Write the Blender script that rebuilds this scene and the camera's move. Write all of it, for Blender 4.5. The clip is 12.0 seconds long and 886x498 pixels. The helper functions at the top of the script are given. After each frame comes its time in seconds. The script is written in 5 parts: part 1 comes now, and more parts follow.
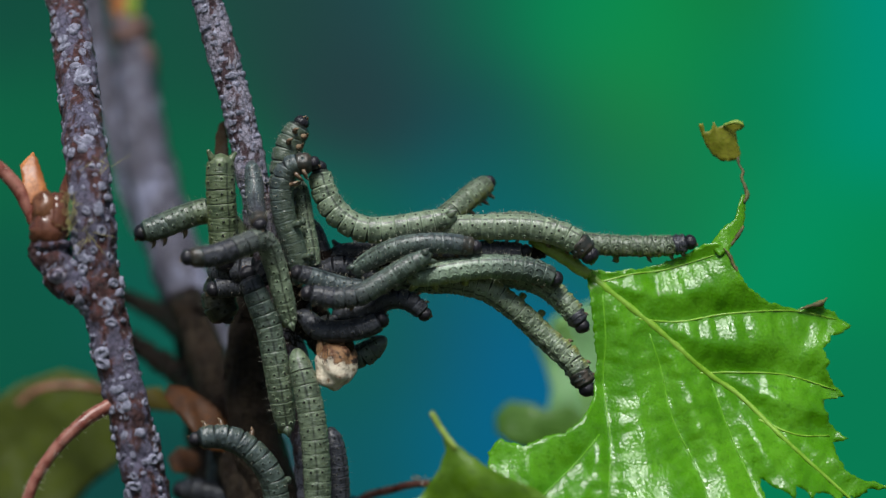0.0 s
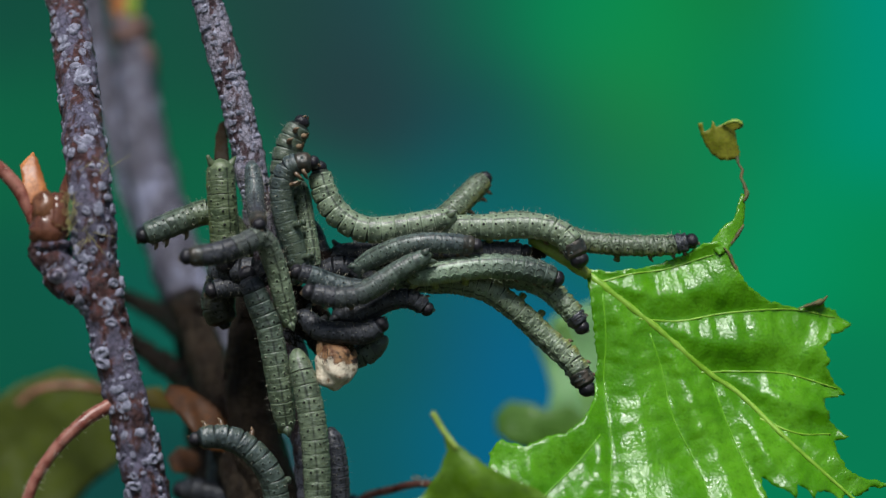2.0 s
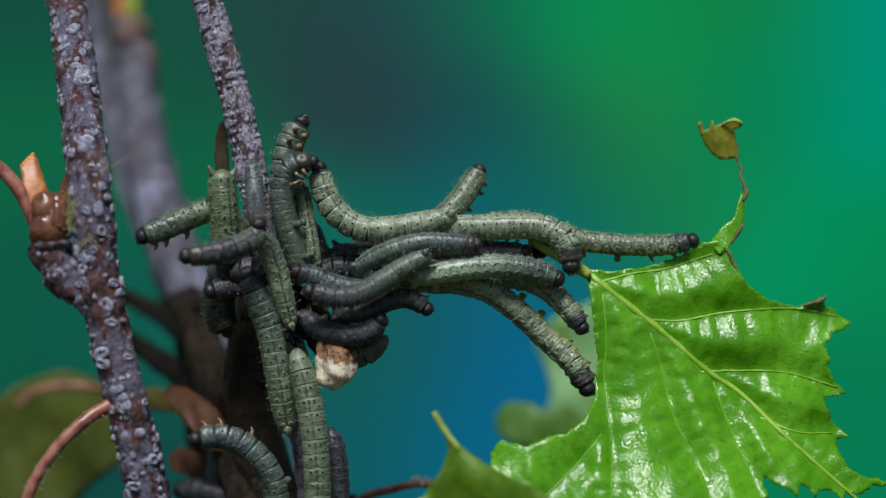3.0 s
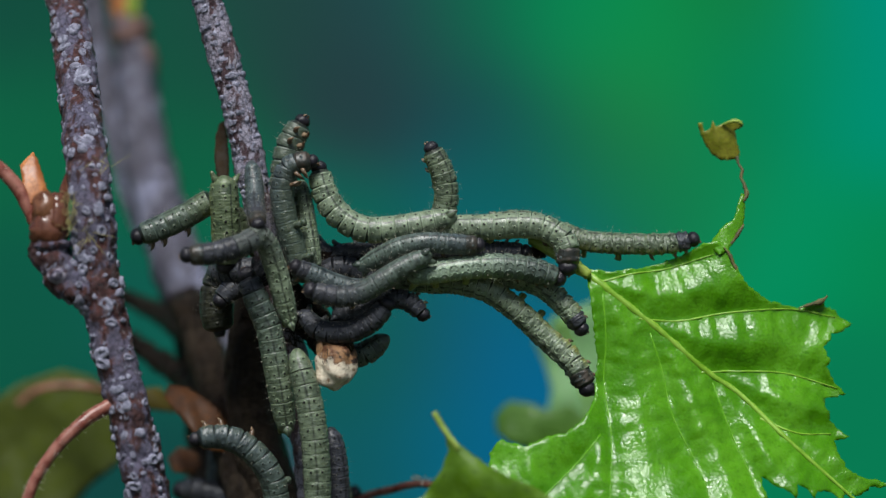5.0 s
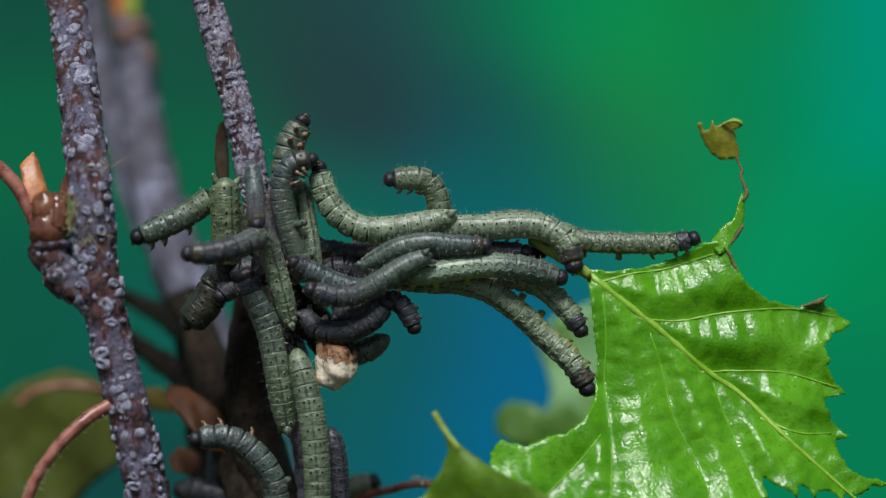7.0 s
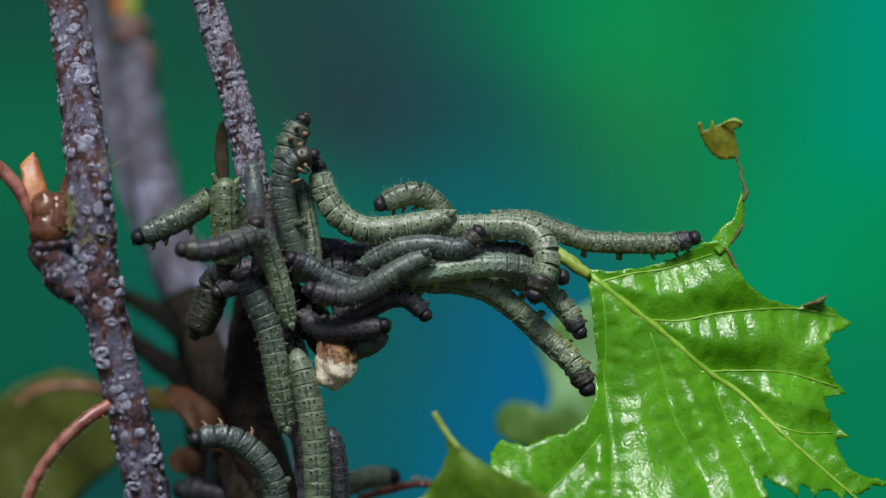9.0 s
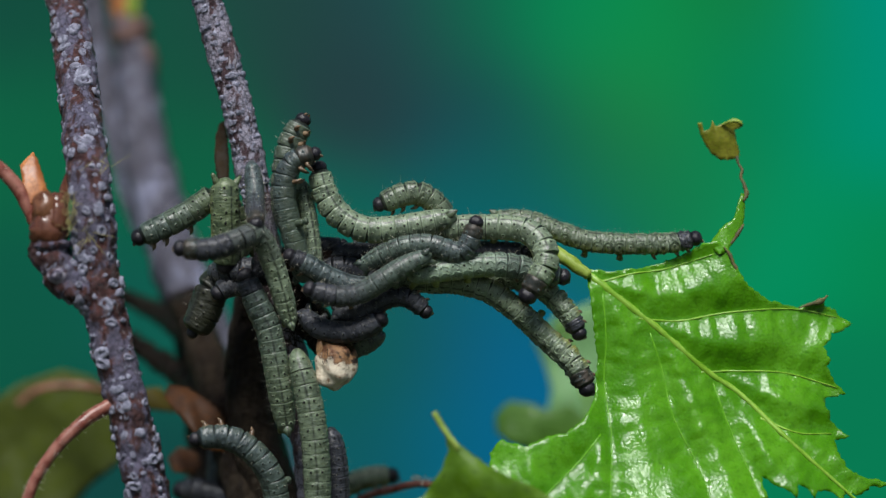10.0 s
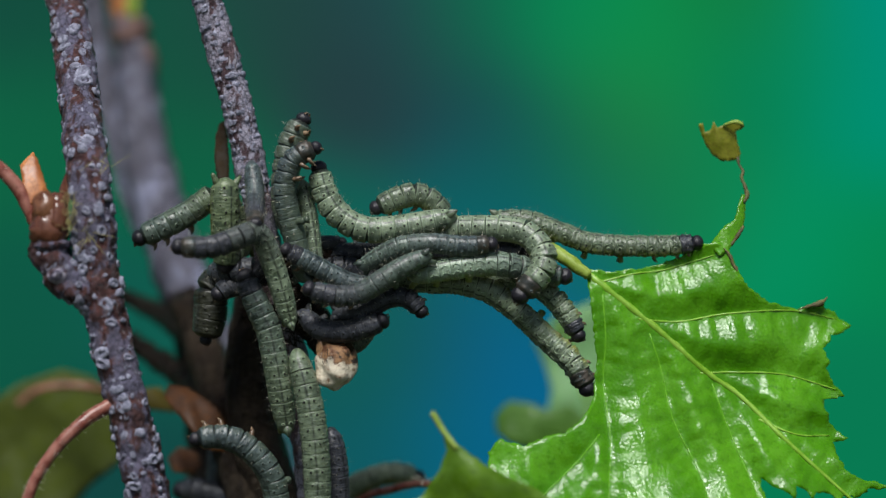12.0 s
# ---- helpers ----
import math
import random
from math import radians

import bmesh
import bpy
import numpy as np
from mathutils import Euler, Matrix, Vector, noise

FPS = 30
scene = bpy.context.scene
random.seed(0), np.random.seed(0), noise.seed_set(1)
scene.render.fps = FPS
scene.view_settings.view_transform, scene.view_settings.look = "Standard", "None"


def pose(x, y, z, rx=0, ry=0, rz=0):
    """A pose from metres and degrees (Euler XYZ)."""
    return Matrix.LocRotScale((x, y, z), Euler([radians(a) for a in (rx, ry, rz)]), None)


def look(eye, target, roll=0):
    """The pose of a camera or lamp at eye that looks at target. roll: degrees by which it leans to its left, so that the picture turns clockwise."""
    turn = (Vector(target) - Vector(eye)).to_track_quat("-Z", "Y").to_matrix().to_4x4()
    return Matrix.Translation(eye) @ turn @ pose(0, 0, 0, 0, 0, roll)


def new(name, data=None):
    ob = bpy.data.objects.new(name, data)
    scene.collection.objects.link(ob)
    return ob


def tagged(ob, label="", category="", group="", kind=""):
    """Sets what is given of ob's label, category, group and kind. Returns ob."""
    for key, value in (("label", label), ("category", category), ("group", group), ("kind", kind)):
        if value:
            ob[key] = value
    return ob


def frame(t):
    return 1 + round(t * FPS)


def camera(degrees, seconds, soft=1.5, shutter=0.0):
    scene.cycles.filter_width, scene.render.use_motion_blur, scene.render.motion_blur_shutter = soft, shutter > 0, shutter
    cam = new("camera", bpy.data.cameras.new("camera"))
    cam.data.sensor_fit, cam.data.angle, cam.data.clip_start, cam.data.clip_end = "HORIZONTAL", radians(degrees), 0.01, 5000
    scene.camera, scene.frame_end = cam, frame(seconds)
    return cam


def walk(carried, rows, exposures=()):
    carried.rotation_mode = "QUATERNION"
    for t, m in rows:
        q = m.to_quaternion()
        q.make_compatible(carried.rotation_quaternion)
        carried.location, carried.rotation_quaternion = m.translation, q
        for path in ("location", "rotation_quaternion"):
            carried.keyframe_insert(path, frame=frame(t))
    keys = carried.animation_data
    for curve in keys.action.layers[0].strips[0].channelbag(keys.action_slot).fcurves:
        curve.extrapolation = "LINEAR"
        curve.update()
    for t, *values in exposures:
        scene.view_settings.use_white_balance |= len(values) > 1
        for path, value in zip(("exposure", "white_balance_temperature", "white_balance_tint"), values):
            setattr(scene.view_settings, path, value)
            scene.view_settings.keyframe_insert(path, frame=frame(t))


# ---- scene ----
# A birch shoot with a cluster of looper caterpillars. Lengths below are millimetres, turned into metres by MM.
import functools
from mathutils import geometry

MM = 0.001

# ---- camera ----
cam = camera(20.0, 12.0, soft=1.35)
cam.data.dof.use_dof = True
cam.data.dof.focus_distance = 0.2775
cam.data.dof.aperture_fstop = 9.5
EYE = pose(0, -0.2779, 0.160, 90, 0, 0)
walk(cam, [(0.0, EYE), (12.0, EYE)], exposures=[(0.0, 0.0), (12.0, 0.0)])

# ---- world and sun ----
SUN_TURN, SUN_RISE = 189.0, 57.0          # compass turn from +y towards +x, and height, in degrees
world = bpy.data.worlds.new("world")
scene.world = world
world.use_nodes = True
wn = world.node_tree.nodes
sky = wn.new("ShaderNodeTexSky")
sky.sky_type, sky.sun_disc = "NISHITA", False
sky.sun_elevation, sky.sun_rotation = radians(SUN_RISE), radians(SUN_TURN)
world.node_tree.links.new(sky.outputs[0], wn["Background"].inputs[0])
wn["Background"].inputs[1].default_value = 0.052
sun_data = bpy.data.lights.new("sun", "SUN")
sun_data.energy, sun_data.angle, sun_data.color = 4.25, radians(23), (1.0, 0.99, 0.97)
sun = new("sun", sun_data)
sun_dir = Vector((math.sin(radians(SUN_TURN)) * math.cos(radians(SUN_RISE)),
                  math.cos(radians(SUN_TURN)) * math.cos(radians(SUN_RISE)), math.sin(radians(SUN_RISE))))
sun.matrix_world = look(Vector((0, 0, 0.16)) + sun_dir * 1.0, (0, 0, 0.16))


# ---- materials ----
def srgb(r, g, b):
    return tuple(((c / 255 + 0.055) / 1.055) ** 2.4 if c > 10 else c / 255 / 12.92 for c in (r, g, b)) + (1,)


class Nodes:
    """A material's node tree with short calls."""

    def __init__(self, name):
        self.mat = bpy.data.materials.new(name)
        self.mat.use_nodes = True
        self.tree = self.mat.node_tree
        self.n = self.tree.nodes
        self.bsdf = self.n["Principled BSDF"]
        self.coord = self.n.new("ShaderNodeTexCoord")
        self.shift = None

    def link(self, a, b):
        self.tree.links.new(a, b)

    def noise(self, scale, detail=4, rough=0.6, kind="Object", stretch=None):
        v = self.shift or self.coord.outputs[kind]
        if stretch:
            mp = self.n.new("ShaderNodeMapping")
            mp.inputs["Scale"].default_value = stretch
            self.link(v, mp.inputs[0])
            v = mp.outputs[0]
        nd = self.n.new("ShaderNodeTexNoise")
        nd.inputs["Scale"].default_value, nd.inputs["Detail"].default_value, nd.inputs["Roughness"].default_value = scale, detail, rough
        self.link(v, nd.inputs["Vector"])
        return nd.outputs[0]

    def cells(self, scale, feature="F1"):
        nd = self.n.new("ShaderNodeTexVoronoi")
        nd.feature = feature
        nd.inputs["Scale"].default_value = scale
        self.link(self.coord.outputs["Object"], nd.inputs["Vector"])
        return nd.outputs[0]

    def span(self, v, a, b, c=0.0, d=1.0, smooth=True):
        nd = self.n.new("ShaderNodeMapRange")
        nd.interpolation_type = "SMOOTHSTEP" if smooth else "LINEAR"
        for i, x in enumerate((a, b, c, d)):
            nd.inputs[i + 1].default_value = x
        self.link(v, nd.inputs[0])
        return nd.outputs[0]

    def mix(self, f, a, b):
        nd = self.n.new("ShaderNodeMix")
        nd.data_type = "RGBA"
        for sock, x in ((nd.inputs[0], f), (nd.inputs[6], a), (nd.inputs[7], b)):
            if isinstance(x, (tuple, list, float, int)):
                sock.default_value = x
            else:
                self.link(x, sock)
        return nd.outputs[2]

    def math(self, op, a, b=0.0):
        nd = self.n.new("ShaderNodeMath")
        nd.operation = op
        for sock, x in ((nd.inputs[0], a), (nd.inputs[1], b)):
            if isinstance(x, (float, int)):
                sock.default_value = x
            else:
                self.link(x, sock)
        return nd.outputs[0]

    def rand(self):
        return self.n.new("ShaderNodeObjectInfo").outputs["Random"]

    def bump(self, height, strength, distance):
        nd = self.n.new("ShaderNodeBump")
        nd.inputs["Strength"].default_value, nd.inputs["Distance"].default_value = strength, distance
        self.link(height, nd.inputs["Height"])
        old = self.bsdf.inputs["Normal"].links
        if old:
            self.link(old[0].from_socket, nd.inputs["Normal"])
        self.link(nd.outputs[0], self.bsdf.inputs["Normal"])

    def done(self, colour, rough, spec=0.5):
        b = self.bsdf
        for sock, x in ((b.inputs["Base Color"], colour), (b.inputs["Roughness"], rough), (b.inputs["Specular IOR Level"], spec)):
            if isinstance(x, (tuple, float)):
                sock.default_value = x
            else:
                self.link(x, sock)
        return self.mat


def surface(name, a, b, c, scale, rough=0.6, bump=0.4, spec=0.4, depth=0.0002):
    """Two scales of colour change and two of relief; scale: patches per metre."""
    k = Nodes(name)
    big = k.span(k.noise(scale, 5), 0.38, 0.62)
    fine = k.math("MULTIPLY", k.span(k.noise(scale * 6, 5, 0.7), 0.42, 0.72), 0.6)
    col = k.mix(fine, k.mix(big, a, b), c)
    k.bump(k.noise(scale * 2.2, 6), bump, depth)
    k.bump(k.noise(scale * 11, 3), bump * 0.5, depth * 0.3)
    return k.done(col, k.span(big, 0, 1, rough * 0.85, min(1, rough * 1.15)), spec)


def skin(name, base, pale, dark, belly, rough=0.3, wet=1.0):
    """Caterpillar skin: moist and mottled, with thin lines along the back, fine cross folds and a dark line in each crease."""
    k = Nodes(name)
    sep = k.n.new("ShaderNodeSeparateXYZ")
    k.link(k.coord.outputs["Object"], sep.inputs[0])
    run = k.n.new("ShaderNodeAttribute")
    run.attribute_name = "along"
    along = run.outputs["Fac"]
    # each ring has its own stretch of the mottling
    move = k.n.new("ShaderNodeVectorMath")
    k.link(k.coord.outputs["Object"], move.inputs[0])
    k.link(k.rand(), move.inputs[1])
    k.shift = move.outputs[0]
    wander = k.span(k.noise(700, 3), 0.2, 0.8, -0.00006, 0.00006)
    side = k.math("ABSOLUTE", k.math("ADD", sep.outputs[1], wander))
    col = k.mix(k.span(k.noise(620, 5, 0.6), 0.26, 0.70), base, pale)
    col = k.mix(k.math("MULTIPLY", k.rand(), 0.16), col, dark)
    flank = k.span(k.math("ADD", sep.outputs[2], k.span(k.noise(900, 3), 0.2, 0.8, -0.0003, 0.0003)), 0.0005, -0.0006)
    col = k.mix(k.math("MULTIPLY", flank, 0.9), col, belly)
    back = k.span(sep.outputs[2], 0.0, 0.0004)
    # fine wavy lines running along the body
    streak = k.noise(1500, 4, 0.6, stretch=(0.16, 1.5, 1.5))
    col = k.mix(k.math("MULTIPLY", k.math("MULTIPLY", k.span(streak, 0.54, 0.64), back), 0.28), col, dark)
    line = k.math("MULTIPLY", k.span(side, 0.00016, 0.00005), back)
    col = k.mix(k.math("MULTIPLY", line, 0.75), col, dark)
    col = k.mix(k.math("MULTIPLY", k.span(k.noise(2300, 5, 0.7), 0.56, 0.68), 0.35), col, dark)
    col = k.mix(k.math("MULTIPLY", k.span(k.noise(1700, 3, stretch=(0.6, 1, 1)), 0.56, 0.70), 0.55), col, pale)
    # the lip of each ring is stretched and paler, the crease a thin dark line
    edge = k.math("ADD", k.math("ABSOLUTE", along), k.span(k.noise(900, 3), 0.2, 0.8, -0.025, 0.025))
    lip = k.math("MULTIPLY", k.span(edge, 0.36, 0.44), k.span(edge, 0.50, 0.47))
    col = k.mix(k.math("MULTIPLY", lip, 0.6), col, pale)
    col = k.mix(k.math("MULTIPLY", k.span(edge, 0.475, 0.505), 0.85), col, dark)
    k.bsdf.inputs["Coat Weight"].default_value, k.bsdf.inputs["Coat Roughness"].default_value = 0.16 * wet, 0.28
    k.bsdf.inputs["Subsurface Weight"].default_value, k.bsdf.inputs["Subsurface Scale"].default_value = 0.14, 0.0005
    k.bsdf.inputs["Subsurface Radius"].default_value = (1.0, 0.9, 0.45)
    wrinkle = k.noise(900, 5, 0.7, stretch=(4.2, 0.7, 0.7))
    col = k.mix(k.math("MULTIPLY", k.span(wrinkle, 0.56, 0.68), 0.12), col, dark)
    col = k.mix(k.math("MULTIPLY", k.span(wrinkle, 0.46, 0.36), 0.14), col, pale)
    fold = k.math("SINE", k.math("ADD", k.math("MULTIPLY", along, 30.0), k.span(k.noise(800, 3), 0.2, 0.8, 0.0, 7.0)))
    k.bump(fold, 0.16, 0.00004)
    k.bump(k.noise(1000, 4, 0.55, stretch=(1.6, 0.8, 0.8)), 0.5, 0.0002)
    k.bump(k.noise(2600, 3), 0.7, 0.0001)
    return k.done(col, k.span(k.noise(2000, 3), 0.35, 0.65, rough * 1.0, rough * 1.7), 0.5 * wet)


TONES = {
    "pale": ((89, 107, 88), (157, 177, 153), (22, 28, 24)),
    "green": ((72, 87, 68), (139, 155, 128), (20, 26, 21)),
    "sage": ((60, 72, 55), (114, 129, 104), (18, 23, 19)),
    "olive": ((62, 77, 54), (106, 120, 88), (20, 27, 19)),
    "grey": ((46, 58, 52), (93, 108, 98), (15, 19, 17)),
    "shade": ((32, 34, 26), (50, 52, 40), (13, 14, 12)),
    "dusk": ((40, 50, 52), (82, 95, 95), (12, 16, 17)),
    "black": ((42, 44, 50), (70, 73, 79), (20, 21, 24)),
}
SKINS = {}


def skin_of(a, b, u):
    """The skin between two tones, in five steps."""
    u = round(u * 4) / 4
    key = (a, b, u)
    if key not in SKINS:
        mixed = [srgb(*(x * (1 - u) + y * u for x, y in zip(p, q))) for p, q in zip(TONES[a], TONES[b])]
        h, p = mixed[0], mixed[1]
        warm = (a if u < 0.5 else b) in ("pale", "green", "sage", "olive")
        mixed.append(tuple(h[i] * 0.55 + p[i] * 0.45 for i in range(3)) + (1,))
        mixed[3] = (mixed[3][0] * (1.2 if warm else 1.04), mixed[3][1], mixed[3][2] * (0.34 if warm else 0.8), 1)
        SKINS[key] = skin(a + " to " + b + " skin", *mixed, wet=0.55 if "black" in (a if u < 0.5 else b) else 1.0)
    return SKINS[key]


HALOS = {}


def halo_of(mat):
    """The paler, smooth skin round the warts of a ring."""
    if mat.name not in HALOS:
        key = [k for k, m in SKINS.items() if m == mat]
        a, b, u = key[0] if key else ("dusk", "dusk", 0)
        low, high = ([x * (1 - u) + y * u for x, y in zip(TONES[a][i], TONES[b][i])] for i in (0, 1))
        c = srgb(*(min(235, y * 1.18) for y in high))
        HALOS[mat.name] = surface("pale spot on " + mat.name, c, srgb(*(x * 0.4 + y * 0.6 for x, y in zip(low, high))), srgb(*high), 1500, 0.5, 0.4, 0.3, 0.0001)
    return HALOS[mat.name]


HEAD = surface("glossy black head shell", srgb(22, 22, 30), srgb(32, 31, 38), srgb(52, 48, 50), 1500, 0.4, 0.6, 0.4, 0.00015)
COLLAR = surface("dark collar skin with rusty patches", srgb(46, 50, 46), srgb(70, 62, 52), srgb(36, 35, 34), 1100, 0.4, 0.5, 0.5, 0.0001)
LEG = surface("horny tan leg", srgb(92, 72, 54), srgb(146, 124, 98), srgb(44, 36, 30), 1600, 0.4, 0.2, 0.5, 0.00004)
DOT = surface("black wart", srgb(12, 12, 13), srgb(20, 20, 20), srgb(32, 32, 31), 3000, 0.6, 0.2, 0.25, 0.00003)
HAIR = surface("pale bristle", srgb(176, 174, 154), srgb(212, 208, 188), srgb(130, 124, 106), 900, 0.4, 0.0, 0.4)


def bark(name, a, b, wax, amount, rough=0.7, crust=1.0, fleck=srgb(158, 156, 164), scale=520, speck=srgb(42, 36, 40), spec=0.4):
    """Twig bark: purple brown with a waxy grey film, pitted and finely cracked."""
    k = Nodes(name)
    big = k.span(k.noise(420, 5), 0.4, 0.62)
    col = k.mix(big, a, b)
    film = k.span(k.noise(scale, 8, 0.7, stretch=(1, 1, 0.42)), amount, amount + 0.05)
    col = k.mix(k.math("MULTIPLY", film, 0.72), col, wax)
    col = k.mix(k.math("MULTIPLY", k.span(k.noise(2300, 5, 0.7), 0.5, 0.66), 0.7), col, speck)
    col = k.mix(k.math("MULTIPLY", k.span(k.noise(1700, 4, stretch=(1, 1, 0.4)), 0.6, 0.72), 0.7), col, fleck)
    col = k.mix(k.math("MULTIPLY", k.span(k.cells(1300, "DISTANCE_TO_EDGE"), 0.09, 0.0), 0.6 * crust), col, speck)
    k.bump(k.noise(900, 8, 0.75, stretch=(1, 1, 0.5)), 1.0, 0.0008 * crust)
    k.bump(k.cells(1000), 0.6, 0.0004 * crust)
    k.bump(k.noise(4000, 4), 0.6, 0.00015 * crust)
    return k.done(col, k.span(film, 0, 1, rough * 0.6, rough), spec)


BARK = bark("red brown birch bark with lilac wax", srgb(64, 36, 36), srgb(100, 62, 58), srgb(122, 123, 150), 0.47)
BARK_WAX = bark("grey waxy birch bark", srgb(86, 64, 70), srgb(114, 92, 98), srgb(190, 188, 208), 0.45, fleck=srgb(196, 194, 200))
BARK_FAR = bark("smooth mauve grey bark", srgb(68, 66, 78), srgb(96, 96, 112), srgb(146, 150, 176), 0.5, 0.7, 0.5, scale=110)
BUD_FAR = surface("dull mauve brown bud scale", srgb(98, 74, 70), srgb(116, 90, 82), srgb(84, 72, 80), 200, 0.6, 0.4, 0.3, 0.0002)
# shade behind the cluster is put into the next two bark colours
BARK_DARK = bark("dark bark with shade in its colour", srgb(25, 18, 12), srgb(37, 26, 18), srgb(48, 36, 26), 0.62, fleck=srgb(46, 34, 24), speck=srgb(16, 12, 9), spec=0.16)
BARK_SHADE = bark("brown bark with shade in its colour", srgb(40, 32, 25), srgb(56, 46, 36), srgb(70, 60, 48), 0.5, fleck=srgb(66, 54, 42), speck=srgb(22, 17, 13), spec=0.16)
# dimmed copy of RUST; the low scales' shade is in its colour
UMBER = surface("orange brown scale darkened for shade", srgb(76, 44, 16), srgb(104, 62, 24), srgb(46, 29, 14), 300, 0.6, 0.5, 0.3, 0.00015)
STRAW = surface("dull olive yellow dead scale", srgb(70, 62, 12), srgb(88, 78, 18), srgb(50, 44, 10), 300, 0.7, 0.5, 0.2, 0.00015)
DULL = surface("dull dark brown husk", srgb(42, 34, 20), srgb(52, 40, 23), srgb(34, 28, 19), 500, 0.75, 0.4, 0.2, 0.0001)
WART = surface("pale grey waxy wart", srgb(122, 123, 142), srgb(176, 178, 198), srgb(66, 62, 76), 1300, 0.55, 1.0, 0.4, 0.0003)
AMBER = surface("amber brown bud scale", srgb(94, 57, 38), srgb(122, 82, 56), srgb(74, 46, 34), 420, 0.3, 0.4, 0.6, 0.0001)
BUD = surface("shiny red brown bud scale", srgb(86, 50, 36), srgb(112, 70, 52), srgb(70, 42, 34), 420, 0.3, 0.4, 0.6, 0.0001)
RUST = surface("dry orange brown scale", srgb(150, 88, 44), srgb(196, 130, 76), srgb(110, 62, 34), 380, 0.45, 0.5, 0.5, 0.00015)
HUSK = surface("translucent brown torn husk", srgb(122, 84, 52), srgb(176, 138, 98), srgb(72, 46, 32), 600, 0.35, 0.8, 0.5, 0.0003)
STALK = surface("pinkish brown leaf stalk", srgb(118, 64, 54), srgb(158, 106, 92), srgb(96, 52, 44), 600, 0.32, 0.4, 0.5, 0.0001)
MOSS = surface("yellowish moss fibre", srgb(150, 142, 92), srgb(180, 172, 120), srgb(104, 98, 58), 900, 0.7, 0.2, 0.2)
DRY = surface("withered olive brown leaf", srgb(104, 112, 22), srgb(128, 130, 32), srgb(86, 76, 28), 500, 0.5, 0.6, 0.4, 0.00015)
TORN = surface("chewed brown leaf edge", srgb(78, 74, 44), srgb(104, 100, 60), srgb(52, 48, 38), 900, 0.6, 0.6, 0.3, 0.00015)
SOIL = surface("dark mossy soil", srgb(44, 50, 30), srgb(58, 66, 36), srgb(34, 30, 24), 30, 0.9, 0.8, 0.2, 0.01)


def torn_pith():
    """Pale pith that runs unevenly into a brown husk above; the shade of hollows is painted as dark patches."""
    k = Nodes("cream pith under a torn brown husk")
    sep = k.n.new("ShaderNodeSeparateXYZ")
    k.link(k.coord.outputs["Object"], sep.inputs[0])
    ragged = k.math("ADD", sep.outputs[2], k.span(k.noise(450, 6, 0.7), 0.25, 0.75, -0.0016, 0.0016, False))
    pith = k.mix(k.span(k.noise(1100, 5, 0.7), 0.5, 0.68), srgb(232, 220, 196), srgb(150, 112, 76))
    husk = k.mix(k.span(k.noise(800, 5), 0.4, 0.62), srgb(98, 62, 40), srgb(168, 128, 90))
    col = k.mix(k.span(ragged, -0.0001, 0.0007), pith, husk)
    col = k.mix(k.math("MULTIPLY", k.span(k.noise(620, 4), 0.56, 0.64), k.span(ragged, -0.0004, 0.0006)), col, srgb(40, 28, 22))
    k.bump(k.noise(700, 6, 0.7), 1.0, 0.0005)
    k.bump(k.noise(2200, 4), 0.6, 0.00015)
    return k.done(col, 0.42, 0.5)


TORN_BUD = torn_pith()


def blade(name, a, b, c, rough, glow=0.4, pebble=0.36):
    """Leaf blade: light passes through it a little; fine pebbled relief."""
    k = Nodes(name)
    big = k.span(k.noise(160, 5), 0.36, 0.64)
    col = k.mix(k.span(k.noise(1400, 3), 0.5, 0.75), k.mix(big, a, b), c)
    if pebble:
        k.bump(k.math("SUBTRACT", 1.0, k.cells(2700)), pebble, 0.00016)
    mat = k.done(col, k.span(k.noise(900, 4), 0.3, 0.7, rough * 0.7, rough * 1.4), 0.58)
    tr = k.n.new("ShaderNodeBsdfTranslucent")
    mx = k.n.new("ShaderNodeMixShader")
    mx.inputs[0].default_value = glow
    k.link(col, tr.inputs[0])
    k.link(k.bsdf.outputs[0], mx.inputs[1])
    k.link(tr.outputs[0], mx.inputs[2])
    k.link(mx.outputs[0], k.n["Material Output"].inputs[0])
    return mat


LEAF = blade("fresh glossy birch leaf", srgb(82, 154, 10), srgb(106, 179, 32), srgb(79, 148, 12), 0.27, glow=0.38, pebble=0.24)
LEAF_FRONT = blade("olive green young leaf", srgb(84, 124, 16), srgb(102, 142, 26), srgb(74, 108, 12), 0.5, 0.35, 0.2)
LEAF_DIM = blade("mid green leaf out of focus", srgb(70, 118, 26), srgb(82, 130, 34), srgb(60, 106, 22), 0.6, 0.4, 0.0)
LEAF_PALE = blade("pale green leaf underside", srgb(140, 190, 128), srgb(156, 204, 144), srgb(128, 178, 114), 0.55, 0.5, 0.0)
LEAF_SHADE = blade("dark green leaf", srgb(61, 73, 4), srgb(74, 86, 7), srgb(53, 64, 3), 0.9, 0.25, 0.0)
VEIN = surface("pale green leaf vein", srgb(112, 158, 36), srgb(132, 174, 56), srgb(100, 148, 28), 500, 0.4, 0.3, 0.5, 0.0001)
VEIN_FINE = surface("light green fine vein", srgb(94, 160, 18), srgb(110, 174, 32), srgb(86, 150, 12), 500, 0.35, 0.3, 0.5, 0.0001)
PETIOLE = surface("yellow green petiole", srgb(126, 150, 50), srgb(150, 172, 74), srgb(112, 124, 40), 600, 0.45, 0.5, 0.5, 0.00012)


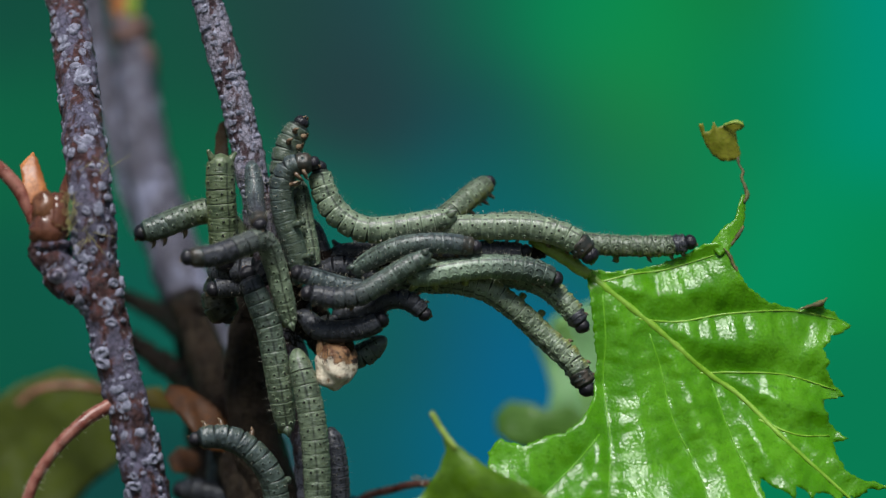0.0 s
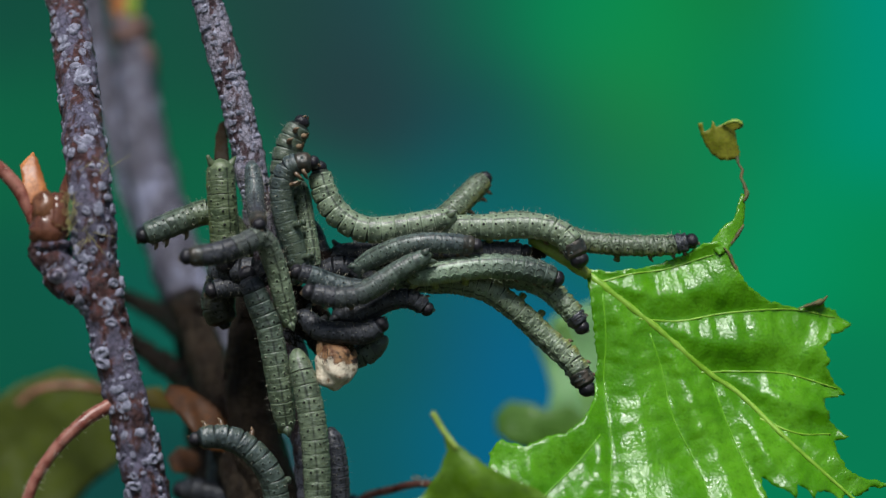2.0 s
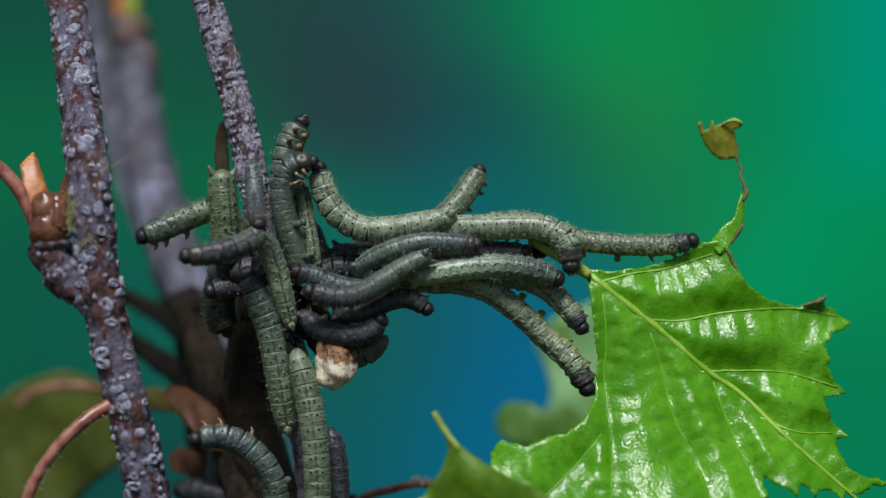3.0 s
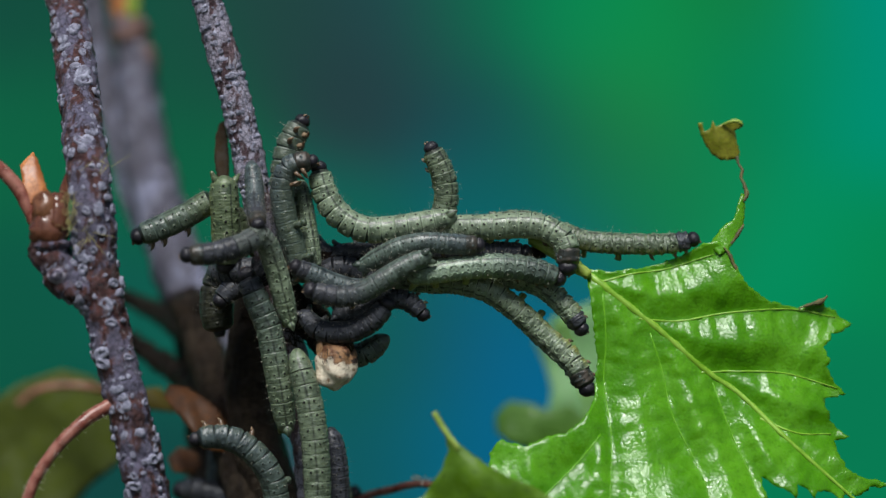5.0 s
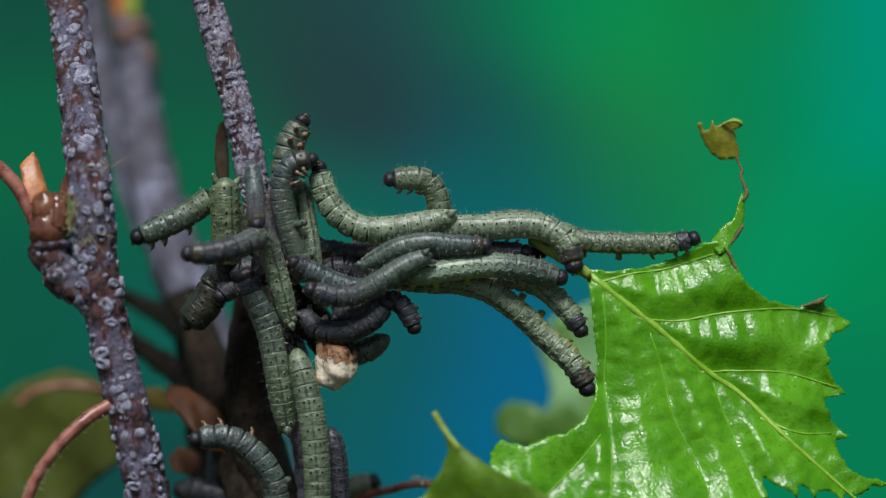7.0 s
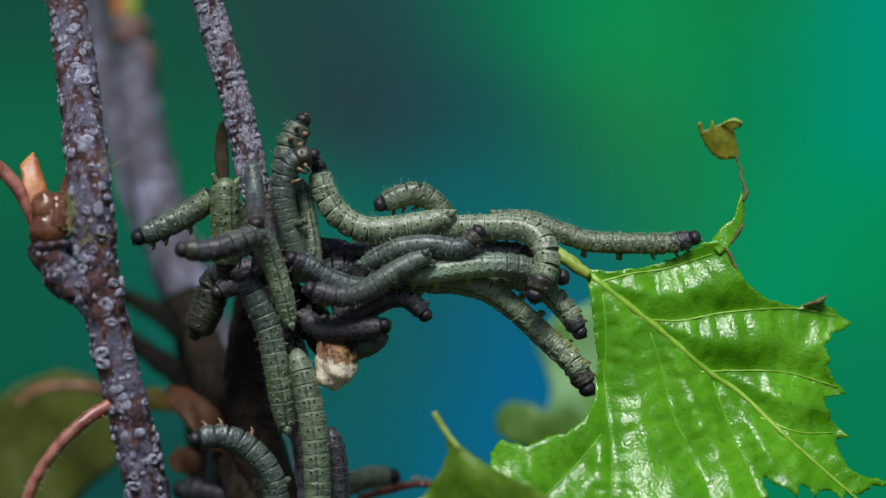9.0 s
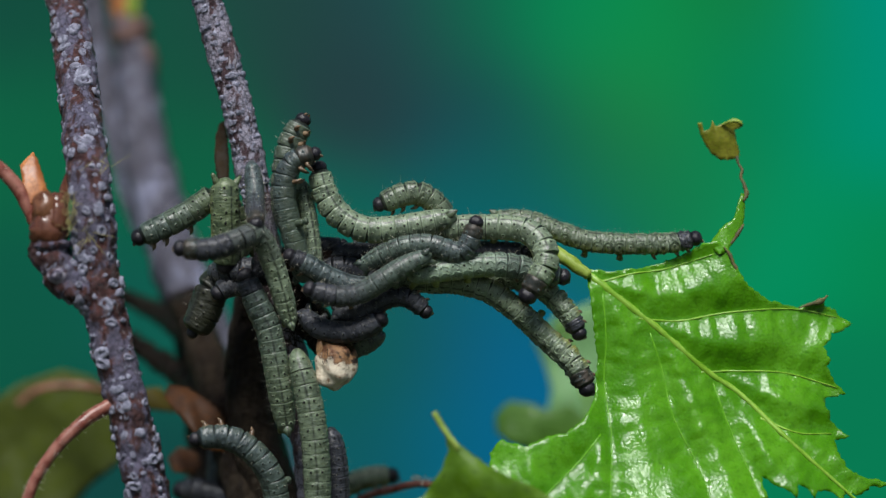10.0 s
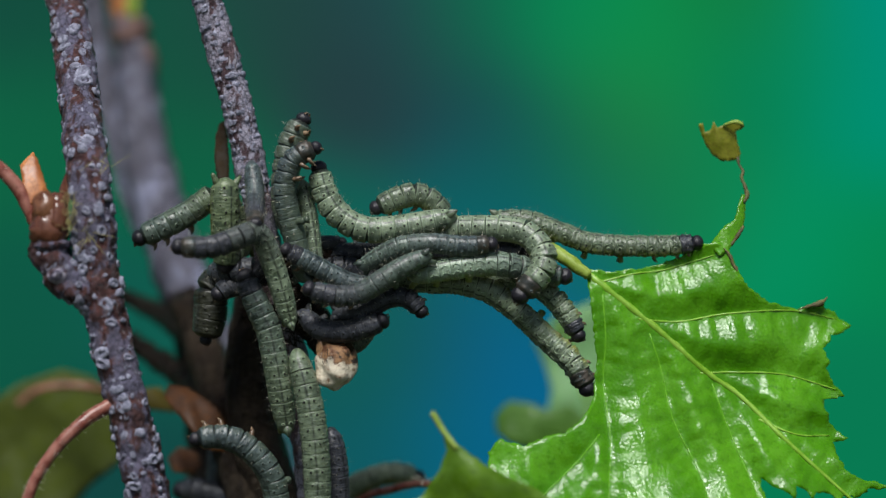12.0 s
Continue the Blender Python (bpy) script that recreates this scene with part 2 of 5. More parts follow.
def distance_glow():
    """The far, wholly blurred greens and blues of a garden: soft patches of colour that run into one another."""
    k = Nodes("blurred green and blue distance")
    sep = k.n.new("ShaderNodeSeparateXYZ")
    k.link(k.coord.outputs["Object"], sep.inputs[0])
    flat = k.n.new("ShaderNodeCombineXYZ")
    k.link(sep.outputs[0], flat.inputs[0])
    k.link(sep.outputs[2], flat.inputs[2])
    upper = (
        (-0.217, 0.115, 20, 76, 62), (-0.214, 0.061, 15, 99, 67), (-0.133, 0.092, 22, 80, 63), (-0.130, 0.041, 15, 96, 66),
        (-0.082, 0.115, 33, 69, 65), (-0.041, 0.084, 37, 61, 65), (-0.018, 0.118, 34, 70, 76), (0.019, 0.121, 14, 106, 76),
        (0.016, 0.072, 29, 68, 77), (0.065, 0.115, 10, 134, 82), (0.105, 0.101, 12, 142, 74), (0.091, 0.066, 32, 124, 64),
        (0.028, 0.029, 11, 98, 101), (0.056, 0.052, 21, 91, 78))
    lower = (
        (0.148, 0.121, 18, 124, 66), (0.154, 0.078, 6, 126, 82), (0.186, 0.098, 8, 138, 92), (0.220, 0.109, 0, 142, 124),
        (0.220, 0.066, 0, 144, 116), (0.091, 0.026, 20, 116, 78), (0.134, 0.032, 18, 128, 76), (0.180, 0.012, 4, 143, 96),
        (0.220, 0.003, 6, 134, 78), (0.214, -0.074, 8, 122, 82))
    foot = (
        (-0.211, -0.034, 14, 88, 68), (-0.153, -0.034, 16, 88, 76), (-0.168, -0.112, 18, 70, 66), (-0.056, 0.000, 16, 98, 86),
        (-0.039, -0.057, 18, 90, 83), (-0.041, -0.109, 16, 88, 94), (-0.001, -0.051, 20, 88, 97), (0.033, -0.057, 8, 98, 139),
        (0.005, -0.100, 8, 97, 121), (0.039, -0.097, 8, 98, 140), (0.056, -0.008, 14, 100, 112))
    total, weight = None, None
    for x, z, r, g, b in upper + lower + foot:
        far = k.n.new("ShaderNodeVectorMath")
        far.operation = "DISTANCE"
        far.inputs[1].default_value = (x, 0, z)
        k.link(flat.outputs[0], far.inputs[0])
        w = k.math("POWER", 2.718, k.math("MULTIPLY", k.math("MULTIPLY", far.outputs["Value"], far.outputs["Value"]), -1 / 0.033 ** 2))
        w = k.math("ADD", w, 1e-6)
        tint = k.n.new("ShaderNodeVectorMath")
        tint.operation = "SCALE"
        tint.inputs[0].default_value = srgb(r, g, b)[:3]
        k.link(w, tint.inputs["Scale"])
        if total is None:
            total, weight = tint.outputs[0], w
            continue
        add = k.n.new("ShaderNodeVectorMath")
        k.link(total, add.inputs[0])
        k.link(tint.outputs[0], add.inputs[1])
        total, weight = add.outputs[0], k.math("ADD", weight, w)
    even = k.n.new("ShaderNodeVectorMath")
    even.operation = "SCALE"
    k.link(total, even.inputs[0])
    k.link(k.math("DIVIDE", 1.0, weight), even.inputs["Scale"])
    em = k.n.new("ShaderNodeEmission")
    k.link(even.outputs[0], em.inputs[0])
    k.link(em.outputs[0], k.n["Material Output"].inputs[0])
    return k.mat


# ---- mesh helpers ----
def mesh(name, verts, faces, mats, smooth=True, slots=None):
    me = bpy.data.meshes.new(name)
    me.from_pydata([tuple(v) for v in verts], [], faces)
    for m in mats if isinstance(mats, (list, tuple)) else [mats]:
        me.materials.append(m)
    me.polygons.foreach_set("use_smooth", [smooth] * len(me.polygons))
    if slots:
        me.polygons.foreach_set("material_index", slots)
    me.update()
    return me


def part(name, me, parent, label="", at=None):
    ob = new(name, me)
    ob.parent = parent
    if at is not None:
        ob.matrix_basis = at
    return tagged(ob, label)


def thing(name, at, label, category, group="", kind=""):
    ob = new(name)
    ob.empty_display_size = 0.002
    ob.matrix_basis = Matrix.Translation(Vector(at) * MM)
    return tagged(ob, label, category, group, kind)


def spline(points, count):
    """count + 1 points at even steps along a smooth line through the points (numpy, any width)."""
    p = np.array(points, float)
    if len(p) == 2:
        q = p[0] + (p[1] - p[0]) * np.linspace(0, 1, 41)[:, None]
    else:
        e = np.vstack([2 * p[0] - p[1], p, 2 * p[-1] - p[-2]])
        u = np.linspace(0, 1, 24, endpoint=False)[:, None]
        q = np.vstack([0.5 * (2 * b + (c - a) * u + (2 * a - 5 * b + 4 * c - d) * u ** 2 + (3 * b - a - 3 * c + d) * u ** 3)
                       for a, b, c, d in zip(e, e[1:], e[2:], e[3:])] + [p[-1:]])
    s = np.concatenate([[0], np.cumsum(np.linalg.norm(np.diff(q[:, :3], axis=0), axis=1))])
    t = np.linspace(0, s[-1], count + 1)
    return np.stack([np.interp(t, s, q[:, i]) for i in range(q.shape[1])], 1), s[-1]


def tube(points, radii, steps=40, sides=14, rough=0.0, grain=0.6, origin=(0, 0, 0), ends=(0.6, 0.6), fine=0.0):
    """Verts (metres) and faces of a closed tube along points (mm). radii: at even steps. rough: unevenness in mm."""
    c, _ = spline(points, steps)
    r = np.interp(np.linspace(0, 1, steps + 1), np.linspace(0, 1, len(radii)), radii)
    t = np.gradient(c, axis=0)
    t /= np.linalg.norm(t, axis=1)[:, None]
    n = np.cross(t[0], (0.3, 1, 0.1))
    verts, o = [], np.array(origin)
    for i in range(steps + 1):
        n = n - t[i] * n.dot(t[i])
        n /= np.linalg.norm(n)
        b = np.cross(t[i], n)
        for j in range(sides):
            a = 2 * math.pi * j / sides
            d = n * math.cos(a) + b * math.sin(a)
            k = r[i]
            if rough:
                p = Vector(c[i] + d * k)
                k += rough * (noise.noise(p * grain) + 0.5 * noise.noise(p * grain * 2.7) + fine * noise.noise(p * grain * 6.5))
            verts.append((c[i] + d * k - o) * MM)
    faces = [(i * sides + j, i * sides + (j + 1) % sides, (i + 1) * sides + (j + 1) % sides, (i + 1) * sides + j)
             for i in range(steps) for j in range(sides)]
    for end, i, way in ((ends[0], 0, -1), (ends[1], steps, 1)):
        verts.append((c[i] + t[i] * way * r[i] * end - o) * MM)
        k, z = len(verts) - 1, i * sides
        faces += [(k, z + (j + 1) % sides, z + j) if way < 0 else (k, z + j, z + (j + 1) % sides) for j in range(sides)]
    return verts, faces


def lump(radii, sides=12, rings=8, uneven=0.12, grain=2.0, seed=0):
    """An uneven closed body, radii in mm, standing on its middle."""
    verts, faces = [], []
    for i in range(rings + 1):
        th = math.pi * (0.001 + 0.998 * i / rings)
        for j in range(sides):
            a = 2 * math.pi * j / sides
            d = Vector((math.sin(th) * math.cos(a), math.sin(th) * math.sin(a), math.cos(th)))
            k = 1 + uneven * noise.noise(d * grain + Vector((seed * 7.1, 0, 0)))
            verts.append(Vector((d.x * radii[0], d.y * radii[1], d.z * radii[2])) * k * MM)
    for i in range(rings):
        for j in range(sides):
            faces.append((i * sides + j, (i + 1) * sides + j, (i + 1) * sides + (j + 1) % sides, i * sides + (j + 1) % sides))
    return verts, faces


def frame_along(x_axis, up):
    """A turn whose x runs along x_axis and whose z points to up as nearly as it can."""
    x = Vector(x_axis).normalized()
    z = Vector(up) - x * x.dot(Vector(up))
    z = z.normalized() if z.length > 1e-4 else x.orthogonal().normalized()
    y = z.cross(x)
    return Matrix((x, y, z)).transposed().to_4x4()


# ---- the setting ----
def setting():
    g = 2.2
    verts, faces, n = [], [], 28
    for i in range(n + 1):
        for j in range(n + 1):
            x, y = (i / n * 2 - 1), (j / n * 2 - 1)
            x, y = x * abs(x) ** 1.5 * 60, y * abs(y) ** 1.5 * 60
            verts.append((x, y, 0.004 * noise.noise(Vector((x * 7, y * 7, 0)))))
    for i in range(n):
        for j in range(n):
            a = i * (n + 1) + j
            faces.append((a, a + n + 1, a + n + 2, a + 1))
    tagged(new("ground", mesh("ground", verts, faces, SOIL)), "dark mossy soil under the birch shoot", "ground", kind="structure")
    verts, faces, n = [], [], 24
    for i in range(n + 1):
        a = (i / n - 0.5) * 1.7
        for z in (-0.165, 0.75):
            verts.append((math.sin(a) * 1.0, math.cos(a) * 1.0 - 1.0, z))
    faces = [(2 * i, 2 * i + 1, 2 * i + 3, 2 * i + 2) for i in range(n)]
    ob = new("backdrop", mesh("backdrop", verts, faces, distance_glow()))
    ob.location = (0, 1.0, 0.160)
    tagged(ob, "far garden greens and blues, wholly out of focus", "backdrop", kind="structure")


setting()

# ---- caterpillars ----
MOVES = []
GROUP = "caterpillars clustered on the birch shoot"


def ring_body(length, r0, r1, g0=0.05, g1=0.05, fold=0.02, tail=False, blunt=False, seed=0, lumpy=1.0, pleat=0.0):
    """One ring of a caterpillar: small folds, a bulging seam along each flank, ends tucked under the neighbours.
    g0, g1: depth of the creases; pleat: how far the flank swells in each ring. Lengths in mm. Also gives each vert's place along the ring."""
    sides = 26
    xs = [-0.74, -0.6, -0.53, -0.5, -0.47, -0.42, -0.34, -0.27, -0.22, -0.16, -0.08, 0.0, 0.06, 0.1, 0.15, 0.22, 0.29, 0.34, 0.42, 0.47, 0.5, 0.53, 0.6, 0.74]
    small = {-0.22: 1.0, -0.27: 0.5, -0.16: 0.4, 0.1: 0.8, 0.06: 0.4, 0.15: 0.4, 0.29: 0.9, 0.34: 0.4}
    ks = []
    for x in xs:
        g = g0 if x < 0 else g1
        far = abs(x) - 0.5
        if far > 0.02:
            ks.append({0.53: 0.95 - g, 0.6: 0.84, 0.74: 0.66}[abs(x)])
        else:
            ks.append(1 - g * math.exp(-abs(far) / 0.045) - fold * small.get(x, 0.0))
    if tail:
        xs = ([-1.2, -1.12, -0.98, -0.8, -0.6] if blunt else [-1.25, -1.2, -1.05, -0.85, -0.6]) + xs[5:]
        ks = ([0.05, 0.32, 0.58, 0.8, 0.94] if blunt else [0.05, 0.35, 0.62, 0.82, 0.95]) + ks[5:]
    verts, along = [], []
    for x, k in zip(xs, ks):
        r = (r0 + (r1 - r0) * (x + 0.5)) * k
        swell = max(0.0, math.cos(math.pi * x)) ** 0.7
        for j in range(sides):
            a = 2 * math.pi * j / sides
            y, z = math.cos(a), math.sin(a)
            w = 1 + 0.07 * lumpy * noise.noise(Vector((x * 2.5 + seed * 3.3, y * 2.2, z * 2.2))) + 0.035 * lumpy * noise.noise(Vector((x * 6 + seed, y * 5, z * 5)))
            w += (0.035 + pleat) * swell * math.exp(-((z + 0.3) / 0.22) ** 2) - 0.03 * math.exp(-((z - 0.02) / 0.1) ** 2)
            w += pleat * 0.7 * swell * math.exp(-((z - 0.35) / 0.2) ** 2)
            if z < 0:
                z *= 0.9
                y *= 1.0 + 0.05 * -z
            verts.append((x * length * MM, r * w * y * MM, r * w * z * MM))
            along.append(max(-0.42, x) if tail else x)
    faces = [(i * sides + j, i * sides + (j + 1) % sides, (i + 1) * sides + (j + 1) % sides, (i + 1) * sides + j)
             for i in range(len(xs) - 1) for j in range(sides)]
    faces += [tuple(range(sides))[::-1], tuple(range((len(xs) - 1) * sides, len(xs) * sides))]
    return verts, faces, along


def bristles(rng, r, length, odd):
    """Small black warts on pale spots, with pale hairs."""
    verts, faces, slots = [], [], []
    spots = [(s * d, x, k) for d, x, k in ((25, -0.24, 1.15), (46, 0.18, 0.75), (78, -0.05, 0.95), (104, 0.16, 0.7)) for s in (-1, 1)]
    for deg, x, big in spots:
        a = radians(90 + deg + rng.uniform(-5, 5))
        out = Vector((0, math.cos(a), math.sin(a)))
        p = Vector(((x + rng.uniform(-0.04, 0.04)) * length, 0, 0)) + out * r * (0.985 if out.z > 0 else 0.9)
        u = Vector((1, 0, 0))
        v = out.cross(u)
        w, k = rng.uniform(0.118, 0.145) * big * r / 1.3, len(verts)
        for j in range(9):
            b = 2 * math.pi * j / 9
            verts.append((p + (u * math.cos(b) + v * math.sin(b)) * w * rng.uniform(2.2, 3.0) - out * 0.1 * r) * MM)
        for j in range(9):
            b = 2 * math.pi * j / 9
            verts.append((p + (u * math.cos(b) + v * math.sin(b)) * w * 1.45 + out * 0.014 * r) * MM)
        verts.append((p + out * 0.018 * r) * MM)
        for j in range(9):
            faces += [(k + j, k + (j + 1) % 9, k + 9 + (j + 1) % 9, k + 9 + j), (k + 9 + j, k + 9 + (j + 1) % 9, k + 18)]
            slots += [2, 2]
        p = p + out * 0.016 * r
        k = len(verts)
        for q, h in ((1.0, -0.02), (0.72, 0.025)):
            for j in range(7):
                b = 2 * math.pi * j / 7
                verts.append((p + (u * math.cos(b) + v * math.sin(b)) * w * q + out * h * r / 1.3) * MM)
        verts.append((p + out * 0.04) * MM)
        for j in range(7):
            faces += [(k + j, k + (j + 1) % 7, k + 7 + (j + 1) % 7, k + 7 + j), (k + 7 + j, k + 7 + (j + 1) % 7, k + 14)]
            slots += [0, 0]
        for q in (0,) if abs(deg) < 60 else (0, 1):
            tip = p + (out + u * rng.uniform(-0.6, 0.6) + v * rng.uniform(-0.4, 0.4)) * rng.uniform(0.35, 1.0)
            k, foot = len(verts), p + u * rng.uniform(-0.15, 0.15) * q + v * rng.uniform(-0.25, 0.25) * q - out * 0.03
            for j in range(3):
                b = 2 * math.pi * j / 3
                verts.append((foot + (u * math.cos(b) + v * math.sin(b)) * 0.0115) * MM)
            verts.append(tip * MM)
            faces += [(k, k + 1, k + 3), (k + 1, k + 2, k + 3), (k + 2, k, k + 3)]
            slots += [1, 1, 1]
    return verts, faces, slots


def head_mesh(r):
    sides, rings, verts, faces = 20, 12, [], []
    for i in range(rings + 1):
        th = math.pi * (0.002 + 0.996 * i / rings)
        for j in range(sides):
            a = 2 * math.pi * j / sides
            x, y, z = -math.cos(th) * 0.86, math.sin(th) * math.cos(a), math.sin(th) * math.sin(a)
            notch = 1 - 0.13 * math.exp(-(y / 0.2) ** 2) * (1 if z > 0 else 0.2)
            jaw = 1 - 0.16 * max(0, x) * max(0, -z)
            verts.append((x * r * MM * jaw, y * r * MM * notch, z * r * MM * notch))
    for i in range(rings):
        for j in range(sides):
            faces.append((i * sides + j, i * sides + (j + 1) % sides, (i + 1) * sides + (j + 1) % sides, (i + 1) * sides + j))
    return verts, faces


def limb(r, side, fleshy):
    """A clawed foreleg, or a fleshy proleg with a hooked sole."""
    if fleshy:
        path = [(0, side * 0.35 * r, -0.6 * r), (0.05, side * 0.5 * r, -1.0 * r), (0.0, side * 0.52 * r, -1.32 * r)]
        return tube(path, [0.36 * r, 0.28 * r, 0.33 * r], 8, 10, 0.05, 3.0, ends=(0.2, 0.3))
    path = [(0, side * 0.35 * r, -0.7 * r), (0.12 * r, side * 0.52 * r, -1.08 * r), (0.36 * r, side * 0.42 * r, -1.42 * r)]
    return tube(path, [0.24 * r, 0.17 * r, 0.04 * r], 7, 8, ends=(0.2, 0.6))


def caterpillar(label, tone, r, keys, up=(0, -0.8, 0.6), dark_front=0, collar=False, seed=0, limbs=True, blunt=False, brow=1.0, front=None, folds=0.75, feet=(0.08, 0.3), pleat=0.0, lumps=0.55):
    """keys: (seconds, points from tail to head in mm[, up]); one key: it stays as it is. r: body radius in mm."""
    rng = random.Random(seed)
    r *= 1.04
    folds *= 0.6 if tone == "black" else 1.0
    keys = [(k[0], np.array(k[1]), np.array(k[2] if len(k) > 2 else up, float)) for k in keys]
    long = max(spline(k[1], 10)[1] for k in keys)
    n = max(5, round(long / (r * 1.06)))
    origin = Vector(keys[0][1][0]) * MM
    top = thing("caterpillar", keys[0][1][0], label, "caterpillar", GROUP)

    def poses(points, ref):
        j, length = spline(points, n + 1)
        out = []
        for i in range(n):
            mid = Vector((j[i] + j[i + 1]) / 2) * MM - origin
            out.append(Matrix.Translation(mid) @ frame_along(j[i + 1] - j[i], ref))
        last = Vector(j[n] * 0.55 + j[n + 1] * 0.45) * MM - origin
        out.append(Matrix.Translation(last) @ frame_along(j[n + 1] - j[n], ref))
        return out

    step = long / (n + 1)
    girth = lambda s: r * np.interp(s, [0, 0.05, 0.12, 0.3, 0.82, 0.93, 1.0], [0.72, 0.86, 0.95, 1.0, 1.0, 0.95, 0.87])
    made, first = [], poses(keys[0][1], keys[0][2])
    crease = [folds * (rng.uniform(0.025, 0.055) + (0.06 if limbs and i > n - 5 else 0)) for i in range(n + 1)]
    if blunt:
        girth = lambda s: r * np.interp(s, [0, 0.12, 0.3, 0.82, 0.93, 1.0], [0.93, 1.0, 1.0, 1.0, 0.95, 0.87])
    for i in range(n):
        r0, r1 = girth(i / n), girth((i + 1) / n)
        rm = (r0 + r1) / 2
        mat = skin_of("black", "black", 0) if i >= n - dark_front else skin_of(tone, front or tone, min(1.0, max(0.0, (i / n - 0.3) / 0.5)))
        if collar and i == n - 1:
            mat = COLLAR
        v, f, place = ring_body(step, r0, r1, crease[i], crease[i + 1], rng.uniform(0.002, 0.010), i == 0, blunt, seed + i, lumps * (1.7 if limbs and i > n - 5 else 1.0), pleat)
        body = mesh("body_ring", v, f, mat)
        body.attributes.new("along", "FLOAT", "POINT").data.foreach_set("value", place)
        ring = part("body_ring", body, top, "", first[i])
        v, f, s = bristles(rng, rm, step, i % 2)
        part("bristles", mesh("bristles", v, f, [DOT, HAIR, halo_of(mat)], True, s), ring, "black warts with pale bristles")
        for turn in ((-68, -34, 34, 68) if pleat and 0 < i < n - 1 else ()):
            if lumps > 1 and rng.random() < 0.45:
                continue
            arc = []
            for x in (-0.44, -0.3, -0.1, 0.12, 0.3, 0.42):
                a = radians(90 + turn - 15 * math.copysign(1, turn) * (1 - (x / 0.44) ** 2) + rng.uniform(-2, 2))
                q = rm * (1.0 + pleat * 0.6)
                arc.append((x * step, q * math.cos(a), q * math.sin(a)))
            part("fold_line", mesh("fold_line", *tube(arc, [0.025, 0.05, 0.05, 0.025], 12, 6, 0.02, 3.0), halo_of(mat)), ring, "pale raised fold line")
        if blunt and i == 0:
            for side in (-1, 1):
                horn = [(-0.4 * step, side * 0.45 * r, 0), (-0.9 * step, side * 0.78 * r, 0.1 * r), (-1.35 * step, side * 1.05 * r, 0.15 * r)]
                part("clasper", mesh("clasper", *tube(horn, [0.34 * r, 0.26 * r, 0.1 * r], 8, 10, 0.05, 2.0), mat), ring)
        if limbs and i == 0 and not blunt:
            plate = [(-0.5 * step, 0, 0.4 * r), (-0.9 * step, 0, 0.62 * r), (-1.3 * step, 0, 0.86 * r)]
            part("tail_plate", mesh("tail_plate", *tube(plate, [0.34 * r, 0.34 * r, 0.06 * r], 9, 10, 0.06, 2.0), mat), ring)
            for side in (-1, 1):
                horn = [(-0.5 * step, side * 0.34 * r, -0.3 * r), (-1.0 * step, side * 0.42 * r, -0.62 * r), (-1.2 * step, side * 0.42 * r, -0.95 * r)]
                part("clasper", mesh("clasper", *tube(horn, [0.32 * r, 0.27 * r, 0.2 * r], 8, 10, 0.05, 2.0), mat), ring)
        if limbs:
            for side in (-1, 1):
                if i in (n - 1, n - 2, n - 4):
                    part("foreleg", mesh("foreleg", *limb(rm, side, False), LEG), ring, "tan clawed foreleg")
                elif i in [round(f * n) for f in feet]:
                    part("proleg", mesh("proleg", *limb(rm, side, True), mat), ring)
        made.append(ring)
    head = part("head", mesh("head", *head_mesh(girth(1.0) * 0.84 * brow), HEAD), top, "glossy black head", first[n])
    hr = girth(1.0) * 0.84 * brow
    for side in (-1, 1):
        jaw = [(0.55 * hr, side * 0.3 * hr, -0.45 * hr), (0.82 * hr, side * 0.2 * hr, -0.6 * hr), (0.9 * hr, side * 0.08 * hr, -0.75 * hr)]
        part("mouthpart", mesh("mouthpart", *tube(jaw, [0.17 * hr, 0.13 * hr, 0.05 * hr], 6, 7), LEG), head, "tan mouthpart")
    made.append(head)
    if len(keys) > 1:
        times = sorted({k[0] for k in keys} | {0.5 * i for i in range(25)})
        at = [k[0] for k in keys]
        rows = []
        for t in times:
            i = max(0, min(len(at) - 2, int(np.searchsorted(at, t, "right")) - 1))
            u = (t - at[i]) / (at[i + 1] - at[i])
            u = min(1.0, max(0.0, u))
            pts, ref = (keys[i][k] * (1 - u) + keys[i + 1][k] * u for k in (1, 2))
            rows.append((t, poses(pts, ref)))
        for i, ob in enumerate(made):
            MOVES.append((ob, [(t, ms[i]) for t, ms in rows]))
    return top


